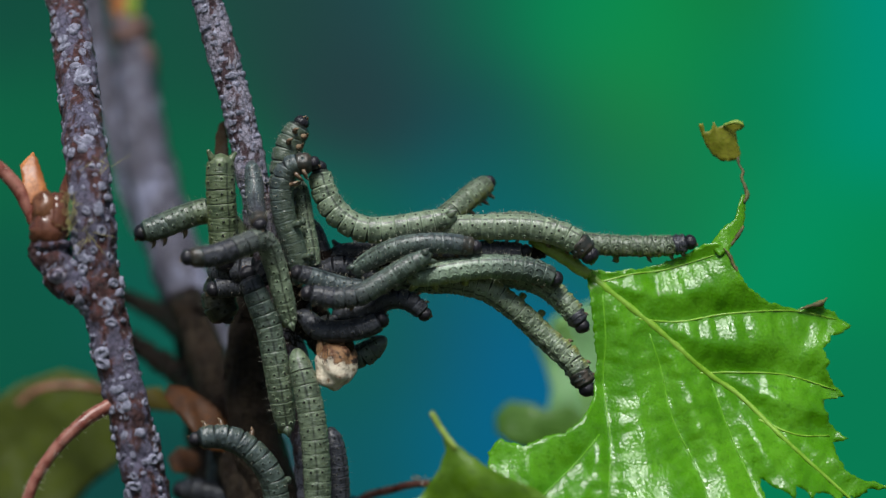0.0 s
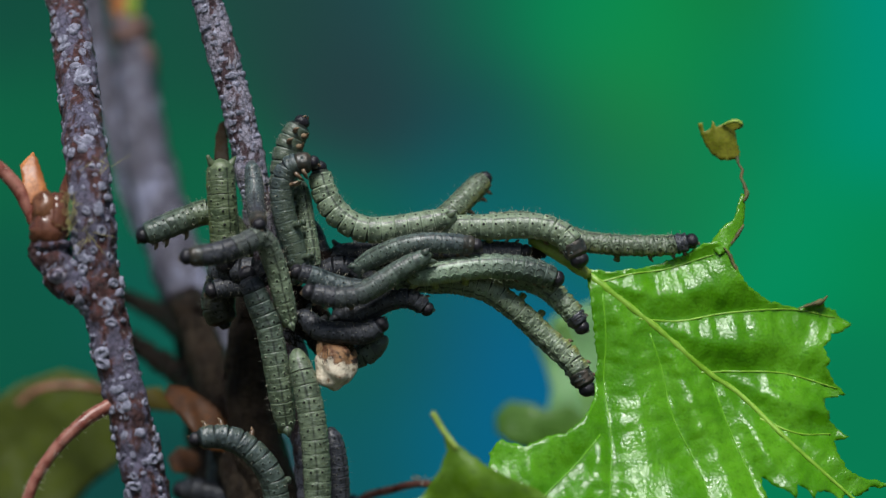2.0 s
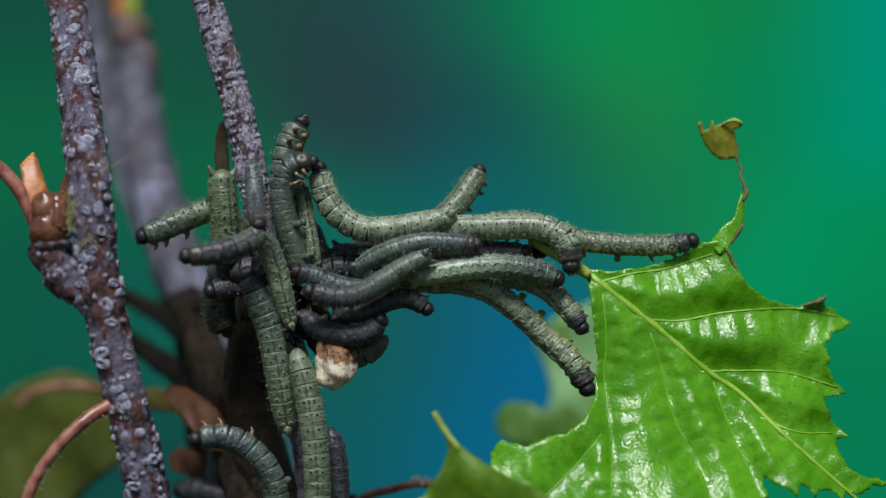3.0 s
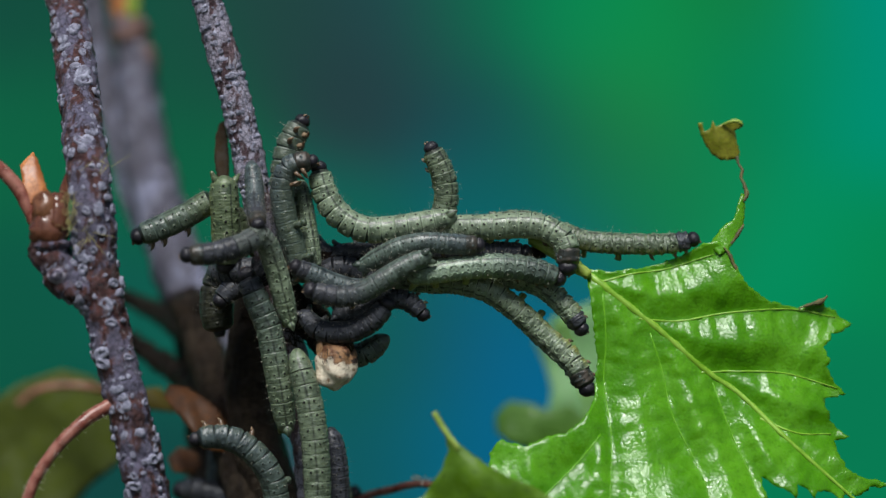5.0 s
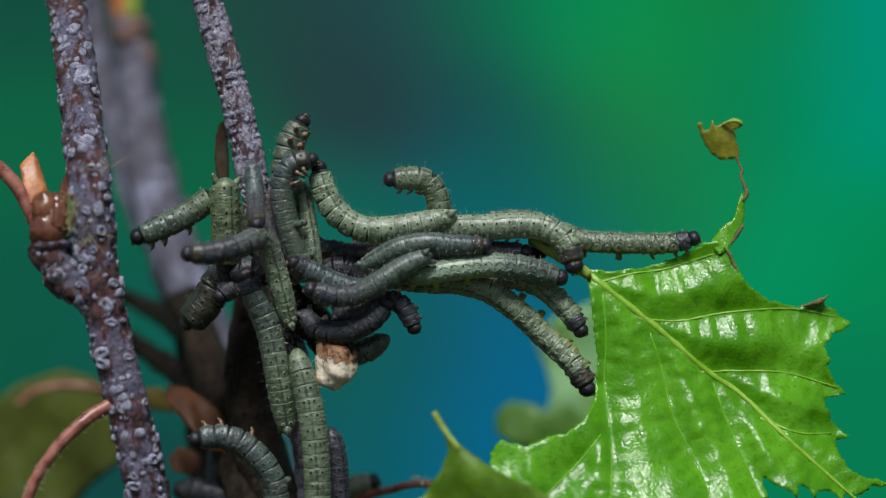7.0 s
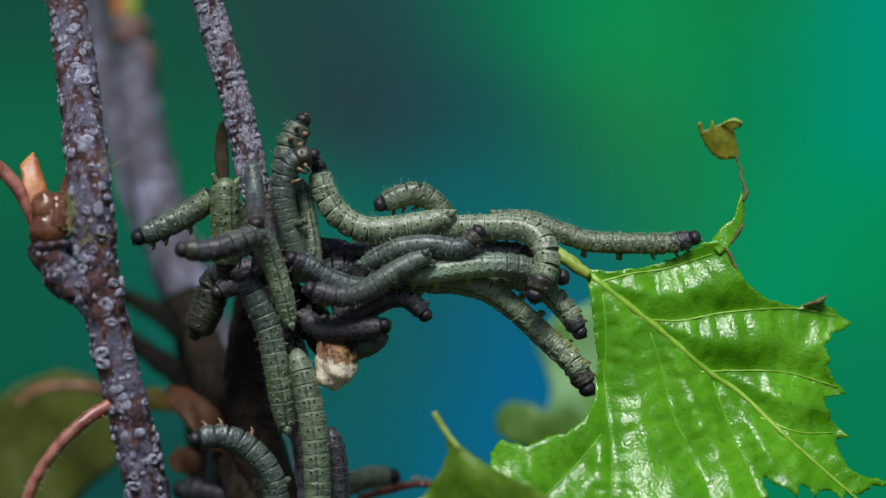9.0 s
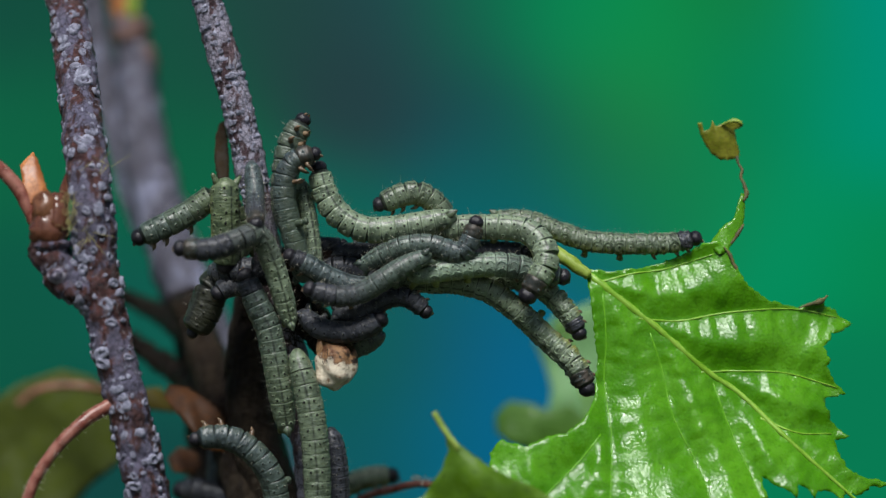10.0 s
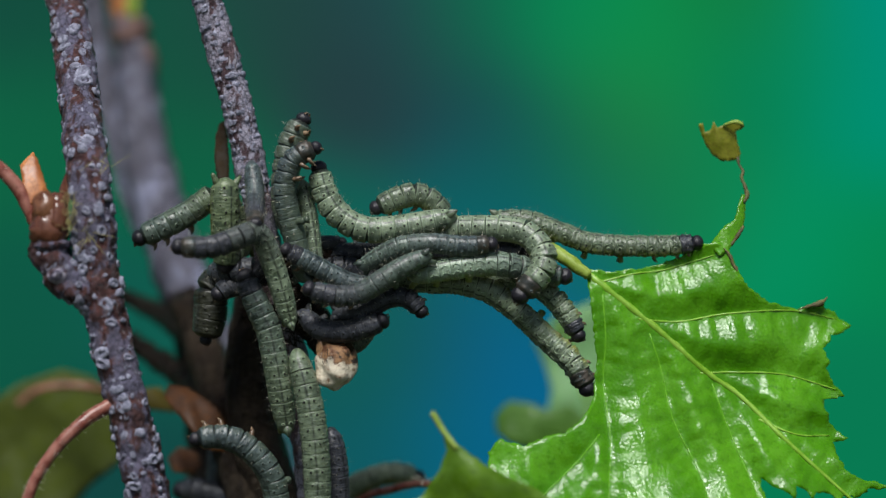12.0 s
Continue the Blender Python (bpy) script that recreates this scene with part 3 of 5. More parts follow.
def all_caterpillars():
    # on the side shoot
    caterpillar("pale grey-green caterpillar with black dots arched along the side shoot", "green", 1.42,
                [(0, [(0.5, -0.2, 163.4), (-2.7, -0.3, 162.7), (-5.9, -0.3, 162.2), (-9, -0.3, 162.2), (-11.6, -0.2, 163.8), (-13.1, 0, 166.2), (-13.9, 0.2, 169.8)])], (0.1, -0.85, 0.5), 0, False, 1, brow=0.85)
    caterpillar("grey-green dotted caterpillar curling its front end down", "green", 1.4, [
        (0.0, [(-0.9, 1.2, 162.4), (1.9, 0.6, 162.4), (5.4, 0.2, 162.4), (8.8, 0, 162.4), (12.2, -0.2, 161.9), (14.9, -0.4, 160.7), (16.7, -0.5, 158.7)]),
        (1.0, [(-0.9, 1.2, 162.4), (1.9, 0.6, 162.4), (5.4, 0.2, 162.4), (8.8, 0, 162.4), (12.2, -0.2, 162.1), (14.9, -0.4, 160.7), (16.7, -0.5, 158.8)]),
        (1.8, [(-0.9, 1.2, 162.4), (1.9, 0.6, 162.4), (5.4, 0.2, 162.4), (8.8, 0, 162.6), (12.1, -0.2, 162.2), (14.3, -0.5, 160.7), (15.7, -0.8, 158.4)]),
        (2.5, [(-0.9, 1.2, 162.4), (1.9, 0.6, 162.4), (5.4, 0.2, 162.4), (8.8, 0, 162.5), (11.7, -0.2, 162.2), (13.8, -0.6, 160.6), (14.3, -1, 157.4)]),
        (5.0, [(-0.9, 1.2, 162.4), (1.9, 0.6, 162.4), (5.3, 0.2, 162.4), (8.5, 0, 162.6), (11.3, -0.2, 162.3), (13.6, -0.6, 160.6), (13.7, -1.2, 157.2)]),
        (6.0, [(-0.9, 1.2, 162.4), (1.9, 0.6, 162.4), (5.3, 0.2, 162.4), (8.4, 0, 162.6), (11.3, -0.2, 162.3), (13.7, -0.6, 160.6), (14.1, -1.2, 157.3)]),
        (7.0, [(-0.9, 1.2, 162.4), (1.9, 0.6, 162.4), (5.3, 0.2, 162.4), (8.4, 0, 162.6), (11.4, -0.2, 162.3), (13.7, -0.6, 160.7), (14.6, -1.2, 157.4)]),
        (8.0, [(-0.9, 1.2, 162.4), (1.8, 0.6, 162.4), (4.9, 0.2, 162.4), (8, 0, 162.5), (10.7, -0.5, 161.9), (12.5, -1.6, 159.6), (11.8, -2.4, 155.4)]),
        (8.8, [(-0.9, 1.2, 162.4), (1.8, 0.6, 162.4), (4.8, 0.2, 162.4), (7.6, 0, 162.4), (10.1, -0.7, 161.7), (11.5, -2.2, 159.0), (9.9, -2.8, 154.3)]),
        (9.5, [(-0.9, 1.2, 162.4), (1.8, 0.6, 162.4), (4.8, 0.2, 162.4), (7.6, 0, 162.4), (10.1, -0.7, 161.6), (11.5, -2.2, 158.8), (9.5, -2.8, 153.9)]),
        (10.5, [(-0.9, 1.2, 162.4), (1.6, 0.6, 162.4), (4.5, 0.2, 162.4), (7.2, 0, 162.3), (9.9, -0.7, 161.6), (11.3, -2.2, 158.6), (8.2, -3, 154.5)]),
        (12.0, [(-0.9, 1.2, 162.4), (1.6, 0.6, 162.3), (4.5, 0.2, 162.3), (7.2, 0, 162.2), (9.7, -0.7, 161.4), (11.2, -2.2, 158.3), (7.9, -3, 154.3)])],
        (0.05, -0.8, 0.6), 0, True, 2)
    caterpillar("slender grey-green caterpillar stretched to the leaf edge", "sage", 1.16, [
        (0.0, [(6.1, 3.2, 163.1), (9.2, 3.4, 163), (12.7, 3.4, 161.8), (16.2, 3.2, 160.6), (20.6, 3, 160.3), (25, 2.6, 160.3), (28.2, 2.4, 160.9)]),
        (3.0, [(6.1, 3.2, 163.2), (9.3, 3.4, 163.1), (12.7, 3.4, 162), (16.2, 3.2, 160.8), (20.7, 3, 160.4), (25.1, 2.6, 160.4), (28.5, 2.4, 161.1)]),
        (6.0, [(6.1, 3.2, 163.2), (9.3, 3.4, 163.2), (12.7, 3.4, 162), (16.3, 3.2, 160.8), (20.7, 3, 160.6), (25.2, 2.6, 160.6), (28.6, 2.4, 161.3)]),
        (9.0, [(6.1, 3.2, 163.4), (9.4, 3.4, 163.2), (12.7, 3.4, 162), (16.4, 3.2, 160.8), (20.8, 3, 160.6), (25.2, 2.6, 160.6), (28.7, 2.4, 161.4)]),
        (10.5, [(6.1, 3.2, 163.4), (9.4, 3.4, 163.2), (12.7, 3.4, 162), (16.4, 3.2, 160.8), (20.8, 3, 160.5), (25.2, 2.6, 160.6), (28.9, 2.4, 161.3)]),
        (12.0, [(6.1, 3.2, 163.4), (9.4, 3.4, 163.2), (12.7, 3.4, 162), (16.5, 3.2, 160.6), (20.9, 3, 160.3), (25.3, 2.6, 160.3), (29, 2.4, 160.8)])],
        (0, -0.5, 0.9), 1, False, 3, feet=(0.3, 0.42, 0.6), pleat=0.06, folds=0.4, lumps=2.0)
    caterpillar("grey caterpillar rearing up and folding back over its neighbour", "sage", 1.32, [
        (0.0, [(-5.3, 2.6, 161.5), (-2.5, 2.4, 161.8), (0.4, 2.6, 163.6), (2.9, 4.6, 165.7), (5.6, 7, 167.9)], (-0.5, -0.4, 0.7)),
        (1.5, [(-5.3, 2.6, 161.5), (-2.5, 2.4, 161.8), (0.4, 2.6, 163.6), (2.8, 4.6, 165.6), (5.4, 7, 167.8)], (-0.5, -0.4, 0.7)),
        (2.5, [(-5.3, 2.6, 161.5), (-2.5, 2.4, 161.8), (0.3, 2.6, 163.6), (2.5, 4.2, 166), (4.9, 6, 169)], (-0.5, -0.4, 0.7)),
        (3.2, [(-5.3, 2.6, 161.5), (-2.5, 2.4, 161.8), (0.1, 2.6, 163.6), (2.3, 3.6, 166.1), (4.2, 5, 169.5)], (-0.4, -0.6, 0.6)),
        (4.8, [(-5.3, 2.6, 161.5), (-2.5, 2.4, 161.8), (-0.1, 2.4, 163.5), (0.4, 2, 167), (-1, 1.4, 172)], (0.3, -0.8, 0.4)),
        (5.5, [(-5.3, 2.6, 161.5), (-2.5, 2.4, 161.8), (-0.3, 2.2, 163.5), (0.1, 1.6, 167.7), (-3.1, 1, 171.5)], (0.5, -0.7, 0.4)),
        (6.0, [(-5.3, 2.6, 161.5), (-2.5, 2.4, 161.8), (-0.4, 2.2, 163.5), (-0.5, 1.6, 167.7), (-4.9, 1, 169.8)], (0.5, -0.6, 0.6)),
        (6.5, [(-5.3, 2.6, 161.5), (-2.5, 2.4, 161.8), (-0.4, 2.2, 163.5), (-1.4, 1.6, 168.1), (-6.4, 1, 168.5)], (0.5, -0.6, 0.6)),
        (7.0, [(-5.3, 2.6, 161.5), (-2.5, 2.4, 161.8), (-0.4, 2.2, 163.3), (-1.6, 1.6, 167.5), (-6.6, 1, 167.7)], (0.5, -0.6, 0.6)),
        (8.8, [(-5.3, 2.6, 161.5), (-2.5, 2.4, 161.8), (0.1, 2.2, 163.5), (-2.8, 1.4, 166.2), (-7.6, 0.8, 164.7)], (0.3, -0.6, 0.8)),
        (10.5, [(-5.3, 2.6, 161.5), (-2.5, 2.4, 161.8), (0.1, 2.2, 163.6), (-2.9, 1.4, 166.3), (-7.8, 0.8, 164.7)], (0.3, -0.6, 0.8)),
        (12.0, [(-5.3, 2.6, 161.5), (-2.5, 2.4, 161.8), (0, 2.2, 163.5), (-2.9, 1.4, 166.1), (-8.1, 0.8, 164.3)], (0.3, -0.6, 0.8))],
        (0, -0.6, 0.8), 0, False, 4, brow=0.85)
    caterpillar("dusky grey caterpillar lying across its pale neighbours", "grey", 1.12, [
        (0.0, [(-9.3, -1.6, 157.9), (-7.4, -2.4, 159.1), (-5.2, -2.8, 160.1), (-2.4, -3, 160.6), (0.7, -3, 160.6), (4.1, -2.8, 160.1)]),
        (3.0, [(-9.1, -1.6, 158.1), (-7.2, -2.4, 159.2), (-4.9, -2.8, 160.1), (-2.1, -3, 160.7), (1, -3, 160.6), (4.2, -2.8, 160.4)]),
        (5.5, [(-8.5, -1.6, 158.2), (-6.7, -2.4, 159.2), (-4.7, -2.8, 160.2), (-1.8, -3, 160.7), (1.3, -3, 160.5), (4.5, -2.8, 160.4)]),
        (7.0, [(-8.5, -1.6, 158.2), (-6.7, -2.4, 159.2), (-4.7, -2.8, 160.2), (-1.6, -3, 160.7), (1.5, -3, 160.4), (5.2, -2.8, 160.4)]),
        (8.0, [(-8.5, -1.6, 158.2), (-6.7, -2.4, 159.2), (-4.6, -2.8, 160.2), (-1.5, -3, 160.6), (1.7, -3.2, 160.3), (4.8, -3.4, 161.4)]),
        (8.8, [(-8.5, -1.6, 158.3), (-6.7, -2.4, 159.3), (-4.5, -2.8, 160.2), (-1.2, -3, 160.4), (2, -3.2, 160.2), (4.4, -3.4, 162)]),
        (9.5, [(-8.5, -1.6, 158.3), (-6.7, -2.4, 159.3), (-4.5, -2.8, 160.2), (-1.2, -3, 160.5), (2.2, -3.2, 159.7), (4, -3.4, 163.1)]),
        (10.5, [(-8.5, -1.6, 158.3), (-6.7, -2.4, 159.3), (-4.5, -2.8, 160.3), (-1.4, -3, 160.5), (2.1, -3.2, 159.6), (3.7, -3.4, 163.9)]),
        (11.0, [(-8.5, -1.6, 158.3), (-6.7, -2.4, 159.3), (-4.5, -2.8, 160.3), (-1.4, -3, 160.5), (2.2, -3.2, 159.7), (4.2, -3.4, 163.4)]),
        (11.5, [(-8.5, -1.6, 158.3), (-6.7, -2.4, 159.3), (-4.5, -2.8, 160.3), (-1.2, -3, 160.6), (2.2, -3.2, 160.3), (5.4, -3.2, 161.8)]),
        (12.0, [(-8.5, -1.6, 158.3), (-6.7, -2.4, 159.3), (-4.5, -2.8, 160.3), (-1.2, -3, 160.6), (2.3, -3, 160.3), (5.9, -3, 160.6)])],
        (0, -0.75, 0.65), 1, True, 5, front="dusk")
    caterpillar("slate grey caterpillar bent in a shallow bow below the others", "grey", 1.16, [
        (0.0, [(-2.1, -4.4, 159.1), (-4.4, -4.4, 157.8), (-6.9, -4.5, 156.2), (-9.3, -4.6, 154.9), (-12.2, -4.6, 154.7), (-15.4, -4.8, 155.4)]),
        (6.0, [(-2.1, -4.4, 159.1), (-4.4, -4.4, 158), (-6.8, -4.5, 156.5), (-9.2, -4.2, 155.1), (-11.9, -4.6, 154.9), (-15, -4.8, 155.8)]),
        (12.0, [(-2.1, -4.4, 159.1), (-4.4, -4.4, 158), (-6.8, -4.5, 156.5), (-9.2, -4.2, 155.1), (-12, -4.6, 154.9), (-15.2, -4.8, 155.9)])],
        (0, -0.8, 0.6), 1, False, 6, front="black")
    caterpillar("grey-green caterpillar creeping out behind its neighbour", "dusk", 1.12, [
        (0.0, [(-7.2, -1, 156), (-9.6, -1.4, 155.6), (-12, -1.8, 156.1), (-14.2, -2.2, 156.8), (-16.5, -2.6, 157.6)]),
        (3.0, [(-7.2, -1, 156), (-9.6, -1.4, 155.6), (-12, -1.8, 156.1), (-14.4, -2.2, 157.1), (-16.6, -2.6, 157.7)]),
        (6.0, [(-7.2, -1, 156), (-9.6, -1.4, 155.6), (-12, -1.8, 156.3), (-14.4, -2.2, 157.3), (-16.7, -2.6, 158.6)]),
        (9.0, [(-7.2, -1, 156), (-9.7, -1.4, 155.8), (-12.4, -1.8, 156.7), (-14.6, -2.2, 158.1), (-17.2, -2.6, 159.2)]),
        (10.5, [(-7.2, -1, 156), (-9.8, -1.4, 156), (-12.5, -1.8, 157), (-14.9, -2.2, 158.3), (-17.5, -2.6, 159.7)]),
        (12.0, [(-7.2, -1, 156), (-9.8, -1.4, 156.1), (-12.5, -1.8, 157.3), (-15, -2.2, 158.7), (-17.8, -2.6, 160.2)])],
        (0.2, -0.6, 0.8), 1, False, 7)
    caterpillar("grey-green caterpillar with pale ring folds lying along the side shoot", "pale", 1.26, [
        (0.0, [(-2.9, -2.4, 156.8), (0.4, -2.4, 157.5), (4.1, -2.2, 158), (7.5, -1.8, 158), (10.3, -1.4, 157.5), (13, -0.8, 156.4)]),
        (6.0, [(-2.9, -2.4, 157), (0.4, -2.4, 157.7), (4.1, -2.2, 158.1), (7.5, -1.8, 158.1), (10.3, -1.4, 157.6), (13.5, -0.8, 156.6)]),
        (12.0, [(-2.9, -2.4, 157.1), (0.4, -2.4, 157.8), (4.1, -2.2, 158.3), (7.5, -1.8, 158.2), (10.7, -0.4, 157.3), (14.2, -0.2, 156.9)])],
        (0, -0.8, 0.6), 0, False, 8, front="grey", pleat=0.09)
    caterpillar("grey caterpillar bending down to the chewed leaf edge", "green", 1.16, [
        (0.0, [(4.8, 1.6, 157.2), (7.9, 1.6, 156.9), (11.1, 1.4, 155.9), (13.7, 1.2, 153.8), (15.8, 1, 150.9)]),
        (6.0, [(4.8, 1.6, 157.2), (7.9, 1.6, 156.8), (11.1, 1.4, 155.7), (13.7, 1.2, 153.4), (15.7, 1, 150.5)]),
        (12.0, [(4.8, 1.6, 157.2), (7.9, 1.6, 156.7), (11.1, 1.4, 155.5), (13.6, 1.2, 153), (15.3, 1, 149.8)])],
        (-0.7, -0.6, 0.2), 1, False, 9, feet=(0.1, 0.45), pleat=0.06, folds=0.45, lumps=1.8)
    caterpillar("long olive-grey caterpillar stretched down to feed on the leaf", "green", 1.3, [
        (0, [(-5.9, 1, 156.6), (-2.1, 0.8, 156.4), (1.8, 0.6, 156.3), (5.1, 0.6, 155.4), (8.1, 0.8, 153.3), (11.5, 1.2, 150.1), (14.6, 0.6, 147.2), (16.3, 0.2, 143.8)])], (-0.5, -0.7, -0.4), 0, True, 10, feet=(0.5, 0.62), pleat=0.05, folds=0.35, lumps=1.8)
    caterpillar("sooty black caterpillar swinging its head below the shoot", "black", 1.08, [
        (0.0, [(-11.5, -1, 152.8), (-8.6, -1.4, 153.1), (-5.8, -1.8, 154.5), (-3.5, -2, 154.2), (-1.6, -2, 152.4)]),
        (2.5, [(-11.5, -1, 152.8), (-8.6, -1.4, 153), (-5.8, -1.8, 154.3), (-3.4, -2, 154.6), (-1.2, -2, 153.2)]),
        (5.5, [(-11.5, -1, 152.8), (-8.6, -1.4, 153.1), (-6, -1.8, 154.5), (-3.8, -2, 154.2), (-1.9, -2, 152.2)]),
        (6.0, [(-11.5, -1, 152.8), (-8.6, -1.4, 153.2), (-6, -1.8, 154.3), (-4.1, -2, 153.4), (-2.5, -2, 151.3)]),
        (6.5, [(-11.5, -1, 152.8), (-8.6, -1.4, 153.2), (-6.1, -1.8, 154.5), (-4.3, -2, 153.5), (-3, -2, 150.8)]),
        (7.2, [(-11.5, -1, 152.8), (-8.6, -1.4, 153.2), (-6.1, -1.8, 154.5), (-4.2, -2, 153.6), (-2.9, -2, 150.8)]),
        (8.8, [(-11.5, -1, 152.8), (-8.6, -1.4, 153.2), (-6, -1.8, 154.5), (-3.7, -2, 154.5), (-1.6, -2, 152.2)]),
        (10.5, [(-11.5, -1, 152.8), (-8.6, -1.4, 153.2), (-5.8, -1.8, 154.7), (-3.6, -2, 154.6), (-1.4, -2, 152.9)]),
        (12.0, [(-11.5, -1, 152.8), (-8.6, -1.4, 153.2), (-6, -1.8, 154.6), (-3.8, -2, 154.6), (-2, -2, 152.7)])],
        (-0.2, -0.7, -0.6), 0, False, 11)
    caterpillar("sooty black caterpillar coiled round the torn bud", "black", 1.2, [
        (0.0, [(-15.2, -0.5, 152.6), (-13.6, -1.4, 151.1), (-10.8, -2, 151), (-8.3, -2.4, 151.5), (-6.2, -2.6, 152.5)]),
        (2.0, [(-15.2, -0.5, 152.6), (-13.6, -1.4, 151.1), (-10.8, -2, 150.8), (-8.3, -2.4, 150.8), (-6.3, -2.6, 152.1)]),
        (3.0, [(-15.2, -0.5, 152.6), (-13.6, -1.4, 151.2), (-10.8, -2, 150.5), (-8.3, -2.4, 150.8), (-6.4, -2.6, 152.6)]),
        (5.0, [(-15.2, -0.5, 152.6), (-13.6, -1.4, 151.1), (-10.8, -2, 150.8), (-8, -2.6, 151.9), (-5.7, -3, 154.5)]),
        (7.0, [(-15.2, -0.5, 152.6), (-13.6, -1.4, 151.1), (-10.8, -2, 150.9), (-8, -2.6, 152), (-5.7, -3, 154.5)]),
        (8.8, [(-15.2, -0.5, 152.6), (-13.6, -1.4, 151.2), (-10.8, -2, 151.1), (-8.2, -2.4, 151.4), (-5.8, -2.6, 151.6)]),
        (9.6, [(-15.2, -0.5, 152.6), (-13.6, -1.4, 151.2), (-10.8, -2, 151.1), (-8.2, -2.4, 151.4), (-6.1, -2.6, 151.8)]),
        (10.5, [(-15.2, -0.5, 152.6), (-13.6, -1.4, 151.4), (-10.8, -2, 150.5), (-8.3, -2.4, 151.5), (-6.6, -2.6, 153.5)]),
        (12.0, [(-15.2, -0.5, 152.6), (-13.6, -1.4, 151.2), (-10.8, -2, 150.9), (-8.3, -2.4, 151.5), (-6.1, -2.6, 152.3)])],
        (0, -0.8, -0.6), 0, False, 12)
    caterpillar("grey bristly caterpillar half hidden behind the torn bud", "grey", 1.32, [
        (0.0, [(-7, 1.4, 149.6), (-9.1, 1.6, 148.1), (-11.6, 2, 148.2), (-14.1, 2.4, 150)]),
        (5.0, [(-6.7, 1.4, 149.8), (-9.1, 1.6, 148.2), (-11.6, 2, 148.4), (-14.1, 2.4, 150)]),
        (7.2, [(-6.7, 1.4, 149.8), (-9.1, 1.6, 148.5), (-11.6, 2, 148.5), (-14.1, 2.4, 150)]),
        (9.5, [(-7, 1.4, 150.1), (-9.1, 1.6, 149.3), (-11.6, 2, 148.9), (-14.1, 2.4, 150)]),
        (12.0, [(-8.5, 1.6, 150.6), (-10.1, 1.8, 149.6), (-11.8, 2, 149.1), (-14.1, 2.4, 150)])],
        (0, -0.7, 0.6), 0, False, 13, False)
    # on the upright stem
    caterpillar("grey-green caterpillar with fine folds clinging to the stem", "sage", 1.36, [
        (0.0, [(-17.3, -1, 140.6), (-17.8, -1.6, 143.9), (-18.4, -2, 147.7), (-19.1, -2.2, 151.4), (-20.3, -2.4, 154.5), (-21.7, -2.4, 158)]),
        (12.0, [(-17.3, -1, 140.6), (-17.8, -1.6, 143.9), (-18.4, -2, 147.7), (-19.2, -2.2, 151.4), (-20.7, -2.4, 154.5), (-22, -2.4, 157.7)])],
        (0.15, -1, 0.1), 1, False, 14, front="grey")
    caterpillar("pale olive-grey dotted caterpillar hanging head down on the stem", "sage", 1.46, [
        (0, [(-15.9, -2.2, 148), (-15.4, -2.6, 146.2), (-14.7, -2.8, 143.4), (-14.1, -3, 139.7), (-13.8, -3, 135.9), (-13.7, -3, 132.2), (-13.7, -3, 128.5)])], (0.05, -1, 0), 0, False, 15, False)
    caterpillar("grey caterpillar arched out from the stem, legs in the air", "grey", 1.38, [
        (0, [(-18.5, -1.8, 127.8), (-18.2, -2.6, 131.6), (-18.7, -3.2, 135), (-20.5, -3.6, 137.7), (-22.9, -3.8, 139.3), (-25.3, -4, 139.6), (-27.7, -4.2, 139)])], (-0.2, -0.6, -0.8), 0, False, 16, front="dusk", brow=0.85)
    caterpillar("dusky caterpillar looped over with its head hanging free", "green", 1.2, [
        (0.0, [(-16.9, -1.6, 152.2), (-17.6, -2.6, 155.1), (-18.3, -3.4, 158.2), (-19.5, -5, 161), (-21.6, -7, 160.4), (-24.5, -8, 159.3), (-28, -8.6, 159.1)]),
        (3.0, [(-16.9, -1.6, 152.2), (-17.6, -2.6, 155.1), (-18.3, -3.4, 158.2), (-19.8, -5, 161.3), (-21.8, -7, 160.4), (-24.8, -8, 159.5), (-28.2, -8.6, 159.2)]),
        (7.0, [(-16.9, -1.6, 152.2), (-17.6, -2.6, 155.1), (-18.4, -3.4, 158.2), (-19.6, -5, 161.3), (-21.6, -7, 160.5), (-24.5, -8, 159.6), (-28, -8.6, 159.5)]),
        (9.5, [(-16.9, -1.6, 152.2), (-17.6, -2.6, 155.1), (-18.5, -3.4, 158.2), (-20, -5, 161.5), (-21.9, -7, 161), (-25, -8, 159.9), (-28.8, -8.6, 160.1)]),
        (12.0, [(-16.9, -1.6, 152.2), (-17.6, -2.6, 155.1), (-18.5, -3.4, 158.2), (-20, -5, 161.7), (-21.9, -7, 161.3), (-25, -8, 160.2), (-29.1, -8.6, 160.3)])],
        (0.1, -0.9, 0.3), 1, True, 17, front="black")
    caterpillar("dusky caterpillar climbing down the twig with a rusty collar", "dusk", 1.0, [
        (0.0, [(-21.2, 0.5, 169.1), (-20.8, -0.5, 166.9), (-20.6, -2.4, 164.9), (-19.7, -6.5, 162.3)]),
        (12.0, [(-21.2, 0.5, 169.1), (-20.8, -0.5, 166.9), (-20.6, -2.4, 164.9), (-20.3, -6.5, 162.4)])],
        (0, -1, 0.4), 0, True, 18, False, front="black")
